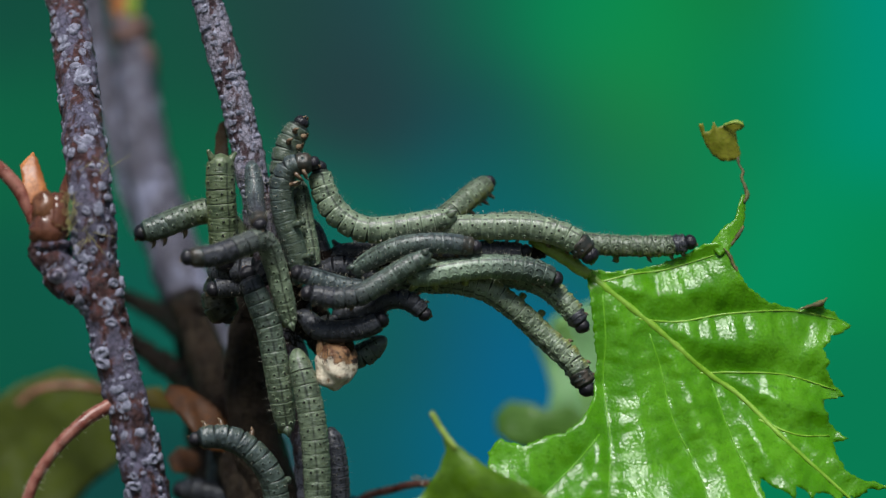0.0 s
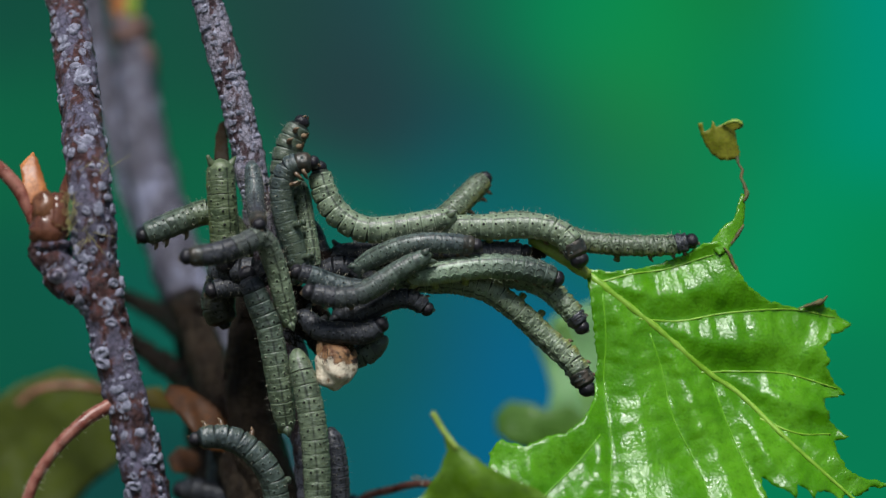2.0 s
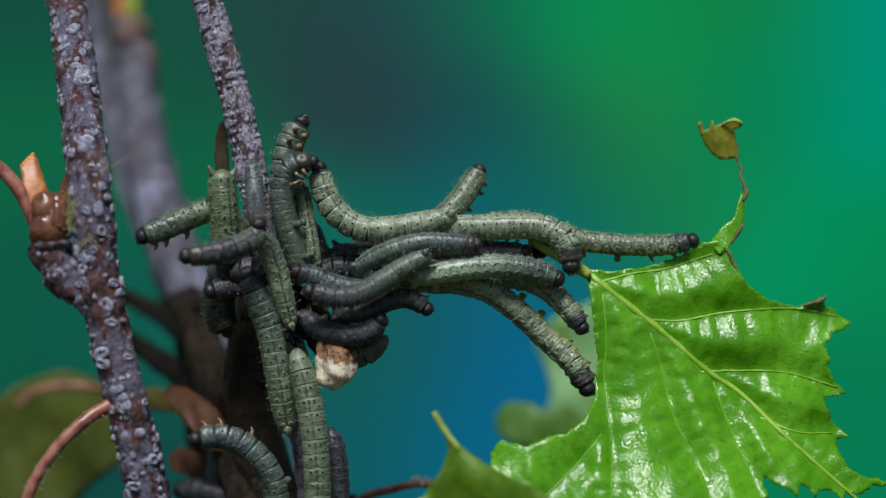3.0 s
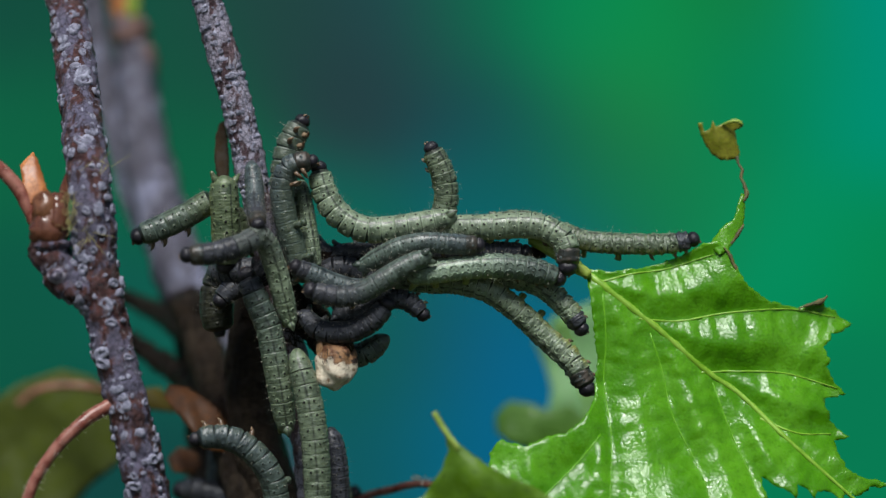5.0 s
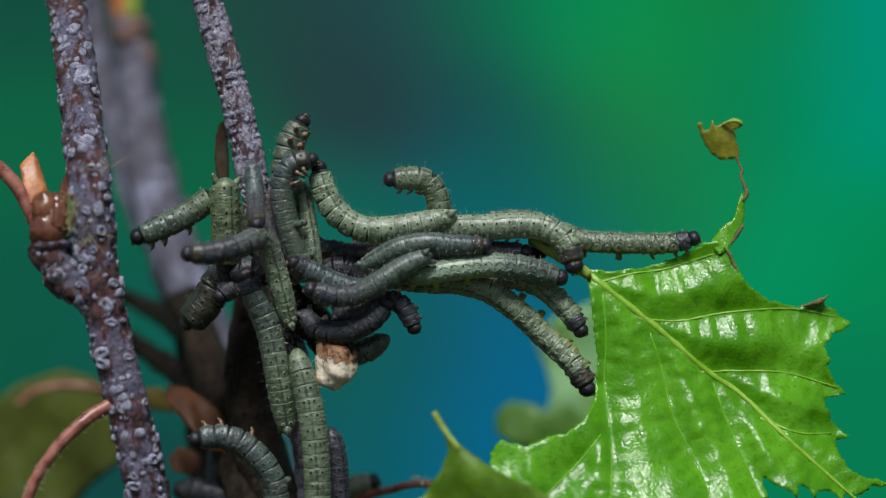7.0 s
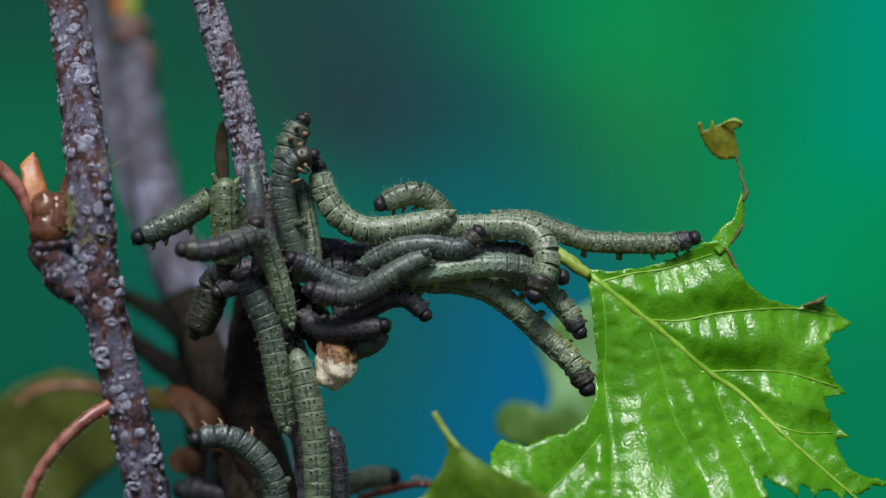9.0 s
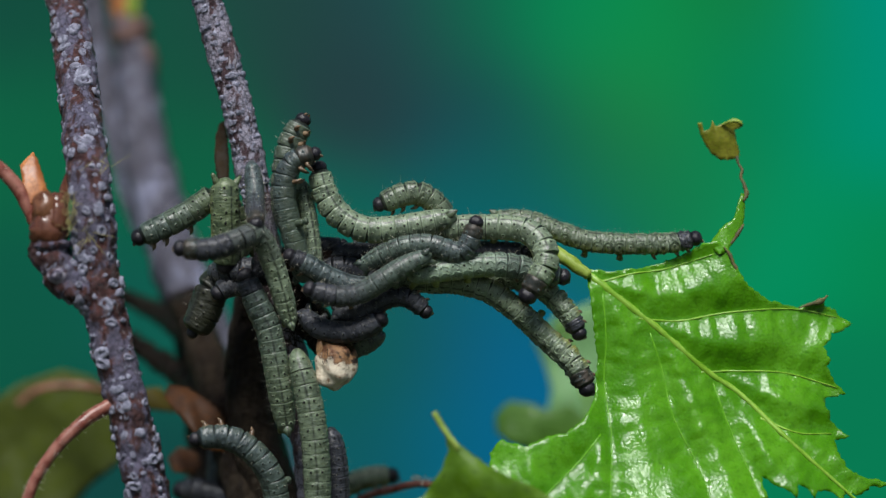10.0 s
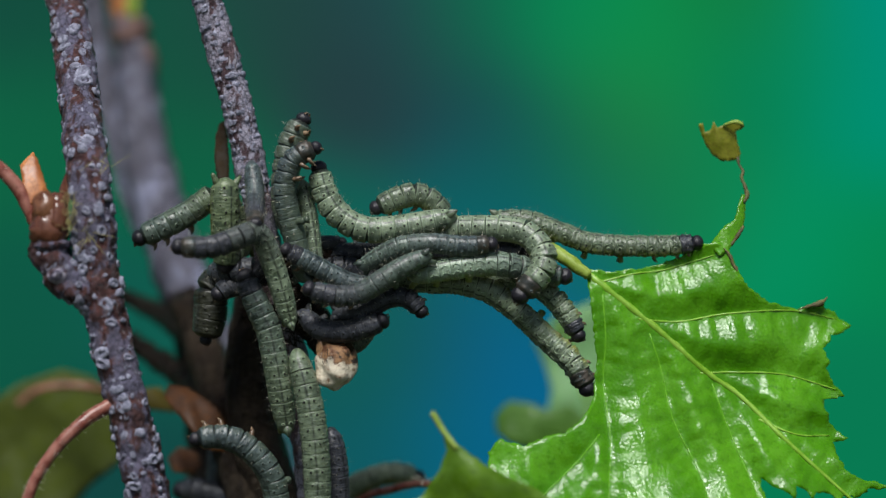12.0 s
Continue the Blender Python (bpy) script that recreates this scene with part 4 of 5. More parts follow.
    caterpillar("dark grey caterpillar upright on the stem with bent front", "grey", 1.3, [
        (0.0, [(-15.6, -0.6, 157.2), (-16.3, -0.8, 160.1), (-17.3, -1, 163.2), (-17.7, -1.2, 166.3), (-16.9, -1.4, 169), (-13.5, -1.6, 169.5)]),
        (6.5, [(-15.6, -0.6, 157.2), (-16.3, -0.8, 160.1), (-17.2, -1, 163.2), (-17.6, -1.2, 166.3), (-16.9, -1.4, 169.1), (-13.7, -1.6, 169.8)]),
        (8.8, [(-15.5, -0.6, 157.2), (-16.2, -0.8, 160.1), (-17.1, -1, 163.2), (-17.5, -1.2, 166.3), (-16.7, -1.4, 169.5), (-13.5, -1.6, 170.4)]),
        (10.5, [(-15.5, -0.6, 157.2), (-16.1, -0.8, 160.1), (-16.9, -1, 163.2), (-17.4, -1.2, 166.3), (-16.5, -1.4, 169.5), (-13.3, -1.6, 170.8)]),
        (12.0, [(-15.5, -0.6, 157.2), (-16, -0.8, 160.1), (-16.8, -1, 163.2), (-17.4, -1.2, 166.5), (-16.5, -1.4, 169.8), (-13.3, -1.6, 171.4)])],
        (-0.8, 0.2, 0.4), 0, True, 19, front="dusk", brow=0.8)
    caterpillar("grey-green caterpillar rearing behind with its legs spread", "grey", 1.5, [
        (0.0, [(-17.4, 2.4, 162.6), (-17.8, 2.4, 165.7), (-17.8, 2.4, 168.9), (-17.2, 2.6, 171.5), (-15.4, 2.8, 174.8)]),
        (12.0, [(-17.4, 2.4, 162.6), (-17.7, 2.4, 165.7), (-17.5, 2.4, 168.9), (-16.9, 2.6, 171.8), (-15.2, 2.8, 175.2)])],
        (-0.3, 1, 0.3), 0, False, 20, brow=0.8)
    caterpillar("slim pale grey caterpillar behind a darker one", "green", 0.95, [
        (0.0, [(-15.8, 1.4, 167), (-15.3, 1.2, 163.2), (-14.7, 1, 160.1), (-14.3, 1, 157.2)]),
        (12.0, [(-15.5, 1.4, 167), (-14.8, 1.2, 163.2), (-14.4, 1, 160.1), (-14.1, 1, 157.2)])],
        (0.4, -0.9, 0), 0, False, 21, False)
    caterpillar("olive-green caterpillar holding the twig by its tail", "olive", 1.55, [
        (0.0, [(-24.5, -1, 169.5), (-24.5, -1.2, 166.9), (-24.3, -1, 163.8), (-24.2, -0.6, 160.7), (-24.1, 0, 157.6)]),
        (1.5, [(-24.5, -1, 169.5), (-24.4, -1.2, 166.9), (-24.2, -1, 163.8), (-24.1, -0.6, 160.7), (-24.1, 0, 157.6)]),
        (2.5, [(-24.5, -1, 168.3), (-24.4, -1.2, 166), (-24.2, -1, 163.4), (-24.1, -0.6, 160.6), (-24.1, 0, 157.6)]),
        (3.2, [(-24.3, -1, 167.4), (-24.2, -1.2, 165.5), (-24, -1, 163.2), (-24, -0.6, 160.4), (-24.1, 0, 157.6)]),
        (6.0, [(-24, -1, 166.7), (-24, -1.2, 164.9), (-23.9, -1, 162.8), (-23.9, -0.6, 160.3), (-24, 0, 157.6)]),
        (12.0, [(-24, -1, 166.7), (-24, -1.2, 164.9), (-24, -1, 162.8), (-23.9, -0.6, 160.3), (-24, 0, 157.6)])],
        (0.5, -0.85, 0.1), 0, False, 22, False, True, folds=0.6)
    caterpillar("olive-grey caterpillar reaching out sideways from the stem", "olive", 1.42, [
        (0.0, [(-22.4, 3, 160.1), (-23.8, 3, 162.6), (-26, 3, 164.2), (-28.7, 3, 163.6), (-31.4, 2.6, 162.5), (-34.3, 2.2, 161.6)]),
        (2.5, [(-22.4, 3, 160.1), (-23.8, 3, 162.8), (-26, 3, 164.1), (-28.7, 3, 163.3), (-31.4, 2.6, 162.2), (-34, 2.2, 161.2)]),
        (5.5, [(-22.4, 3, 160.1), (-23.5, 3, 163.9), (-25.5, 3, 165.6), (-28.4, 3, 163.9), (-31.5, 2.6, 162.4), (-34.9, 2.2, 161.1)]),
        (12.0, [(-22.4, 3, 160.1), (-23.5, 3, 164.1), (-25.4, 3, 165.9), (-28.3, 3, 164), (-31.3, 2.6, 162.4), (-34.6, 2.2, 160.9)])],
        (-0.3, -0.5, 0.8), 0, False, 23, front="grey", brow=0.9)
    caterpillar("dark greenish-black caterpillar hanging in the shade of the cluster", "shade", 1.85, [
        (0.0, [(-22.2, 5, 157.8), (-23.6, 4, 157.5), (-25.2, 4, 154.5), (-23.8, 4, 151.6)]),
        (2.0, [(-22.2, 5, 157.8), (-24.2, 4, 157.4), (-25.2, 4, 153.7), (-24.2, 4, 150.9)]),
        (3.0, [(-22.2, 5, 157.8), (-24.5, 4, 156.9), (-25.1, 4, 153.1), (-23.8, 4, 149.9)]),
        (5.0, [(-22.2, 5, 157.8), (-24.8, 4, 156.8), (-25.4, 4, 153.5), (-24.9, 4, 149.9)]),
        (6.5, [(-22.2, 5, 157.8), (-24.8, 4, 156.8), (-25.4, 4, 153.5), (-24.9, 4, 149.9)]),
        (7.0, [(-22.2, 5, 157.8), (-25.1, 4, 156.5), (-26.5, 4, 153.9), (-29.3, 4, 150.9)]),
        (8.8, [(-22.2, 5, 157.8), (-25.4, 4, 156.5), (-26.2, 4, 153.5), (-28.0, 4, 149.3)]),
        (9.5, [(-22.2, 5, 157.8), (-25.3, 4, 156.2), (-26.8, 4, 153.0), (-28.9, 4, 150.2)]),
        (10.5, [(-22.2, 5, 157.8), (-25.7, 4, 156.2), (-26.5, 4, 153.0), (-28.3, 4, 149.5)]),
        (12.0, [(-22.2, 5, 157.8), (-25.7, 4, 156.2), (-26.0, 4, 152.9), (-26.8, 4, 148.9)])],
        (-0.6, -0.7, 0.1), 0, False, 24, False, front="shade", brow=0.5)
    caterpillar("sooty black caterpillar with its head out of the cluster", "black", 1.2, [
        (0.0, [(-20.8, 2, 155.5), (-22.5, 1.2, 155.9), (-24.2, 0.8, 155.8), (-26, 0.4, 155.4)]),
        (3.0, [(-20.8, 2, 155.5), (-22.5, 1.2, 155.9), (-24.3, 0.8, 155.7), (-26.3, 0.4, 155.2)]),
        (5.0, [(-20.8, 2, 155.5), (-22.2, 1.2, 155.9), (-23.6, 0.8, 155.4), (-25, 0.4, 153.9)]),
        (6.5, [(-20.8, 2, 155.5), (-22.2, 1.2, 155.9), (-23.6, 0.8, 155.5), (-24.9, 0.4, 154.3)]),
        (8.8, [(-20.8, 2, 155.5), (-22.2, 1.2, 156), (-23.7, 0.8, 155.9), (-25.4, 0.4, 154.9)]),
        (12.0, [(-20.8, 2, 155.5), (-22.2, 1.2, 156), (-23.7, 0.8, 155.8), (-25.3, 0.4, 154.7)])],
        (0, -0.7, 0.7), 0, False, 33, False)
    caterpillar("black caterpillar curled in the dark middle of the cluster", "black", 1.3, [
        (0, [(-25.6, 2.8, 157.6), (-24.4, 1.6, 157.3), (-22.8, 0.4, 157.6), (-20.8, 0, 157.7), (-19.4, 0.6, 156.3)])], (0, -0.8, 0.6), 0, False, 25, False)
    caterpillar("sooty black caterpillar dangling behind the cluster", "black", 0.9, [
        (0.0, [(-15, 4, 163), (-14.2, 4, 161.7), (-13.6, 4, 160.1), (-12.7, 4, 158.4)]),
        (3.0, [(-15, 4, 162.9), (-14.3, 4, 161.6), (-13.7, 4, 159.8), (-12.4, 4, 158.4)]),
        (5.0, [(-15.2, 4, 162), (-14.5, 4, 161), (-13.3, 4, 159.7), (-11.4, 4, 159.4)]),
        (7.2, [(-15.2, 4, 161.7), (-14.5, 4, 160.8), (-13.2, 4, 160.1), (-11, 4, 160.4)]),
        (9.0, [(-15.5, 4, 161.1), (-14.5, 4, 160.6), (-12.8, 4, 160.3), (-10.7, 4, 160.4)]),
        (12.0, [(-15.5, 4, 160.8), (-14.5, 4, 160.6), (-12.9, 4, 160.6), (-10.9, 4, 160.7)])],
        (0, -0.6, 0.8), 0, False, 26, False)
    caterpillar("dark bristly caterpillar wedged behind the side shoot", "black", 1.2, [
        (0, [(-14.2, 3, 157.2), (-12.2, 2.6, 157.9), (-10.3, 2.6, 157.9), (-8.3, 2.6, 156.9), (-5.9, 2.6, 155.9)])], (0, -0.7, 0.7), 0, False, 27, False)
    caterpillar("brownish-black caterpillar under the side shoot", "black", 1.1, [
        (0, [(-11.6, 3.4, 159.8), (-8.5, 3, 159.7), (-4, 1.6, 159.7), (1, 1.4, 159.8), (5.4, 1.4, 159.8), (9.8, 1.2, 159.7)])], (0, -0.7, -0.6), 0, False, 28)
    caterpillar("grey-green caterpillar crawling out along the low stalk", "green", 1.3, [
        (0.0, [(-20.2, 18, 125.4), (-17.6, 18, 127.5), (-14.9, 18, 129.1), (-12.2, 18, 129.7), (-9.8, 18, 130.0)]),
        (3.2, [(-20.2, 18, 125.7), (-17.6, 18, 127.6), (-14.9, 18, 129.2), (-12.5, 18, 129.9), (-10.1, 18, 130.4)]),
        (5.5, [(-19.6, 18, 126.8), (-16.9, 18, 128.5), (-14.3, 18, 130.0), (-11.8, 18, 131.0), (-9.7, 18, 131.7)]),
        (6.5, [(-18.9, 18, 127.5), (-16.2, 18, 129.1), (-13.6, 18, 130.5), (-11.1, 18, 131.5), (-8.7, 18, 132.3)]),
        (7.2, [(-17.6, 18, 128.1), (-15.2, 18, 129.6), (-12.5, 18, 131.0), (-9.9, 18, 132.3), (-7.1, 18, 132.9)]),
        (8.8, [(-16.2, 18, 129.1), (-13.7, 18, 130.5), (-11.1, 18, 132.2), (-8.3, 18, 133.1), (-5.1, 18, 133.1)]),
        (10.0, [(-16.2, 18, 129.2), (-13.7, 18, 130.6), (-11.1, 18, 132.2), (-8.3, 18, 133.1), (-5.3, 18, 133.3)]),
        (11.0, [(-15.5, 18, 129.7), (-12.6, 18, 131.0), (-9.7, 18, 132.4), (-6.6, 18, 133.2), (-3.6, 18, 132.7)]),
        (12.0, [(-14.9, 18, 130.1), (-11.8, 18, 131.4), (-8.7, 18, 132.9), (-5.5, 18, 133.6), (-2.2, 18, 132.8)])],
        (0, -0.5, 0.8), 0, False, 29)
    caterpillar("dark grey caterpillar pressed to the far side of the stem", "black", 1.3, [
        (0, [(-12.4, 1, 139.4), (-12, 1, 136.9), (-11.7, 1, 133.7), (-11.7, 1, 130)])], (0.6, -0.6, 0), 0, False, 30, False)
    caterpillar("grey caterpillar in the shade behind the stem", "dusk", 1.3, [
        (0, [(-26.6, 18, 136.8), (-26.5, 18, 134.1), (-26.7, 18, 130.8), (-26.2, 18, 126.8)])], (0, -1, 0), 0, False, 31, False)
    caterpillar("black caterpillar at the foot of the cluster", "black", 1.4, [
        (0, [(-22.8, 16, 131), (-25.4, 16.4, 130.9), (-28.8, 17, 131.7), (-31.6, 18, 131.6)])], (0, -0.6, 0.8), 0, False, 32, False)


all_caterpillars()


# ---- twigs ----
def wart_meshes(mat=WART):
    out = []
    for s in range(5):
        verts, faces, k = [], [], 8
        for q, h in ((1.0, -0.18), (0.72, 0.36), (0.36, 0.34 if s == 1 else 0.52)):
            for j in range(k):
                a = 2 * math.pi * j / k
                w = q * (1 + 0.32 * noise.noise(Vector((math.cos(a) * 1.3 + s * 5, math.sin(a) * 1.3, q))))
                verts.append((math.cos(a) * w * MM, math.sin(a) * w * MM, h * (1 + 0.9 * noise.noise(Vector((a * 2, s * 3.0, q)))) * MM))
        verts.append((0, 0, (0.08 if s == 1 else 0.5) * MM))
        for i in range(2):
            faces += [(i * k + j, i * k + (j + 1) % k, (i + 1) * k + (j + 1) % k, (i + 1) * k + j) for j in range(k)]
        faces += [(2 * k + j, 2 * k + (j + 1) % k, 3 * k) for j in range(k)]
        out.append(mesh("wart", verts, faces, mat))
    return out


def crater_meshes():
    out, k = [], 9
    for s in range(3):
        verts, faces = [], []
        for q, h in ((1.0, -0.15), (0.8, 0.36), (0.58, 0.42), (0.34, 0.05)):
            for j in range(k):
                a = 2 * math.pi * j / k
                w = q * (1 + 0.35 * noise.noise(Vector((math.cos(a) * 1.3 + s * 9, math.sin(a) * 1.3, 0.4 * q))))
                verts.append((math.cos(a) * w * MM, math.sin(a) * w * MM, h * (1 + 0.5 * noise.noise(Vector((a * 1.5, s * 4.0, q)))) * MM))
        verts.append((0, 0, 0.1 * MM))
        for i in range(3):
            faces += [(i * k + j, i * k + (j + 1) % k, (i + 1) * k + (j + 1) % k, (i + 1) * k + j) for j in range(k)]
        faces += [(3 * k + j, 3 * k + (j + 1) % k, 4 * k) for j in range(k)]
        out.append(mesh("wart", verts, faces, WART))
    return out


WARTS = wart_meshes()
DARK_WARTS = wart_meshes(BARK_DARK)
CRATERS = crater_meshes()


def twig(label, points, radii, mat, rough=0.25, warts=0, size=(0.3, 0.6), seed=0, steps=70, sides=20, reach=(0.0, 1.0), name="birch_twig", ends=(0.4, 0.5), fine=0.35, pits=0.2, crust=0):
    top = thing(name, points[-1], label, "twig")
    part("bark", mesh("bark", *tube(points, radii, steps, sides, rough, 0.55, points[-1], ends, fine), mat), top)
    rng = random.Random(seed)
    c, _ = spline(points, 200)
    r = np.interp(np.linspace(0, 1, 201), np.linspace(0, 1, len(radii)), radii)
    for _ in range(warts):
        i = int(rng.uniform(*reach) * 198) + 1
        t = Vector(c[i + 1] - c[i - 1]).normalized()
        side = t.orthogonal().normalized()
        out = Matrix.Rotation(rng.uniform(0, 2 * math.pi), 3, t) @ side
        if out.y > 0.45:
            out = -out
        k = rng.uniform(*size) * rng.choice((0.7, 1, 1, 1.2))
        m = frame_along(t, out)
        m.translation = (Vector(c[i]) + out * r[i] * 1.0 - Vector(points[-1])) * MM
        ob = part("wart", rng.choice(DARK_WARTS if mat in (BARK_DARK, BARK_SHADE) else CRATERS if rng.random() < pits else WARTS), top, "", m @ Matrix.Rotation(rng.uniform(0, 6.28), 4, "Z") @ Matrix.Diagonal((k * rng.uniform(0.8, 1.7), k, k * rng.uniform(0.7, 1.1), 1)))
    if crust:
        verts, faces = [], []
        for _ in range(crust):
            i = int(rng.uniform(*reach) * 198) + 1
            t = Vector(c[i + 1] - c[i - 1]).normalized()
            out = Matrix.Rotation(rng.uniform(0, 2 * math.pi), 3, t) @ t.orthogonal().normalized()
            m = frame_along(t, out) @ Matrix.Rotation(rng.uniform(0, 6.28), 4, "Z")
            foot = Vector(c[i]) + out * r[i] * 0.98 - Vector(points[-1])
            k, n = rng.uniform(0.12, 0.3), len(verts)
            for q, h in ((1.0, -0.2), (0.7, 0.4)):
                for j in range(6):
                    a = math.pi * j / 3
                    w = k * q * rng.uniform(0.7, 1.3)
                    verts.append((foot + m.to_3x3() @ Vector((math.cos(a) * w * 1.5, math.sin(a) * w, h * k))) * MM)
            faces += [(n + j, n + (j + 1) % 6, n + 6 + (j + 1) % 6, n + 6 + j) for j in range(6)] + [tuple(range(n + 6, n + 12))]
        tagged(part("crust", mesh("crust", verts, faces, WART), top, "fine grey crust of wax scales"), "fine grey crust of wax scales", kind="stuff")
    return top


def all_twigs():
    twig("grey waxy birch shoot with rough bark and small warts", [(-27.3, 3, 191.7), (-26, 3, 186.6), (-24.4, 3, 180.9), (-22.7, 3, 174.6), (-21.4, 3.5, 168.3), (-20.1, 4.5, 161.3), (-18.1, 5.5, 152.4), (-15.9, 6, 142.2), (-14.3, 6, 132), (-13.3, 6, 121.1), (-12.4, 6, 92.4), (-11.7, 6, -7.2)],
         [1.6, 1.7, 1.85, 2.0, 2.2, 2.4, 2.8, 3.1, 3.3, 3.5, 3.7, 3.9], BARK_WAX, 0.3, 90, (0.2, 0.42), 11, 420, 30, (0.0, 0.14), fine=0.6, pits=0.5, crust=420)
    twig("purple-brown birch twig crusted with pale grey warts", [(-43.8, 10, 192.4), (-42.3, 6.5, 185.6), (-40.3, 1, 176.4), (-38.3, -5, 166.8), (-37.6, -5, 158.8), (-36.1, -5, 150.2), (-34.2, -5, 142.9), (-32.7, -5, 136.1), (-31.4, -4, 129.9), (-28.2, -2, 112.9), (-22.9, 2, 68.2), (-16.7, 4, -6.7)],
         [2.2, 2.25, 2.25, 2.3, 2.4, 2.3, 2.3, 2.4, 2.6, 3.0, 3.2, 3.4], BARK, 0.36, 185, (0.28, 0.7), 12, 420, 30, (0.0, 0.34), fine=0.5, pits=0.6, crust=380)
    twig("blurred mauve-grey birch shoot behind the others", [(-43.1, 62, 192.2), (-42, 62, 187.6), (-41.2, 60, 181.4), (-39.1, 56, 171.3), (-35.1, 46, 160.8), (-30.9, 41, 150.8), (-26.6, 38, 141.6), (-22.2, 36, 131.8), (-18.5, 28, 118), (-14.8, 12, 75), (-13.1, 8, -8.4)],
         [1.9, 3.3, 3.5, 3.8, 3.7, 3.6, 4.0, 4.2, 4.0, 4.0, 4.0], BARK_FAR, 0.8, 24, (0.3, 0.6), 13, 120, 18, (0.0, 0.25))
    twig("thin blurred grey side shoot far behind", [(-49.4, 70, 199.2), (-48.4, 70, 192.2), (-46.8, 68, 184.2), (-44.4, 64, 175.5), (-39.9, 54, 164.6), (-34.3, 44, 157.2)],
         [2.0, 2.1, 2.0, 1.8, 1.8, 1.8], BARK_FAR, 0.25, 14, (0.3, 0.5), 3, reach=(0.0, 1.0))
    # two dark stems added over the far shoot's foot in place of shade
    twig("dark stem foot added for the shade behind the cluster", [(-30.9, 22, 154.0), (-29.2, 21.5, 150), (-27.4, 20, 145.4), (-25.2, 18, 140), (-23.0, 15, 134), (-20.0, 11, 124), (-15.7, 8, 72.6), (-14.4, 8, -8.4)],
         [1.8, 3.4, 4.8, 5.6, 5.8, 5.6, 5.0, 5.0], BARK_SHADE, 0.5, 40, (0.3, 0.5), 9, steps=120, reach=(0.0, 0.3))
    twig("dark offshoot added for the shade low behind the cluster", [(-32.4, 39, 154), (-30.6, 36, 148.1), (-28.8, 33, 141.9), (-27.7, 30, 135.8), (-26.3, 24, 128.8), (-22.4, 12, 119.6), (-17, 9, 72.3), (-15, 8, -8.4)],
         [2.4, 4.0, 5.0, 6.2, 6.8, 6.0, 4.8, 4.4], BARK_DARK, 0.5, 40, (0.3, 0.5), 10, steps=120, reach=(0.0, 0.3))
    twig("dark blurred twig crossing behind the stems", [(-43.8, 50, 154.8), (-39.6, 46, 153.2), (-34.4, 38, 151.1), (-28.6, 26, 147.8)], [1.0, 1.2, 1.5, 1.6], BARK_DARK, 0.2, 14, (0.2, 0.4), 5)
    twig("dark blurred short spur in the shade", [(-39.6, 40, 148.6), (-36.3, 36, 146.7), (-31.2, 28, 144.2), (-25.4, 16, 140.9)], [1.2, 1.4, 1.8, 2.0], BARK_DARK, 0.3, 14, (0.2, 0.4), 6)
    twig("dark brown side shoot carrying the leaf and caterpillars", [(11.4, 2.6, 159.7), (7.3, 2.6, 159.3), (2.3, 3, 158.7), (-4, 3.4, 158), (-10.4, 4, 158.2), (-15.5, 4.6, 158.2), (-19.3, 5, 158.2)],
         [0.7, 0.8, 1.0, 1.3, 1.7, 2.0, 2.0], BARK_DARK, 0.15, 14, (0.15, 0.3), 7)
    twig("knobbly short spur with ringed bark beside the twig", [(-42.9, -5.4, 161), (-42.4, -5.6, 159.1), (-41.2, -5.6, 157.2), (-39.1, -5.4, 155.6), (-37.1, -5, 153.9)],
         [1.9, 2.1, 2.2, 2.1, 1.9], BARK, 0.6, 30, (0.3, 0.55), 14, 30, 18, (0.05, 0.95), "spur_twig")
    twig("dark brown side stub ending in the torn bud", [(-12.3, 1.4, 148), (-13.4, 2.2, 150.5), (-15, 3, 152.5), (-17.7, 4.5, 154.3)], [1.7, 2.0, 2.3, 2.4], BARK_DARK, 0.4, 10, (0.2, 0.4), 21)
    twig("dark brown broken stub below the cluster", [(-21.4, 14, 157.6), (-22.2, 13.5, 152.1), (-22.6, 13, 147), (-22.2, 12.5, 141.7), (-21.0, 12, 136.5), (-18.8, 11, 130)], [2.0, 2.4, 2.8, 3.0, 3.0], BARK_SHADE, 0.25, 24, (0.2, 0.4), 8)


def bud(label, at, radii, mat, turn=0, name="bud", scales=(), uneven=0.42):
    top = thing(name, at, label, "bud")
    m = Matrix.Rotation(radians(turn), 4, "Y")
    part("core", mesh("core", *lump(radii, 18, 14, 0.22, 1.8, turn), mat), top, "", m)
    for i, (x, y, z, rr, mt) in enumerate(scales):
        part("bud_scale", mesh("bud_scale", *lump(rr, 18, 14, uneven, 2.6, i + 3), mt), top, "",
             Matrix.Translation(Vector((x, y, z)) * MM))
    return top


def flake(label, at, outline, mat, curl=0.5, turn=0, tilt=0, name="bud_scale_flake"):
    """A thin curled dry scale; outline in mm from its foot."""
    top = thing(name, at, label, "bud scale")
    v, f = blade_mesh(outline, (), lambda x, z: curl * (x * 0.5) ** 2 + 0.06 * z * z, mat, 0.4, 0.14, 0, 0.06, 0.9, len(label))
    part("scale", mesh("scale", [p * MM for p in v], f, mat), top, "", Euler((radians(tilt), 0, radians(turn))).to_matrix().to_4x4())
    return top


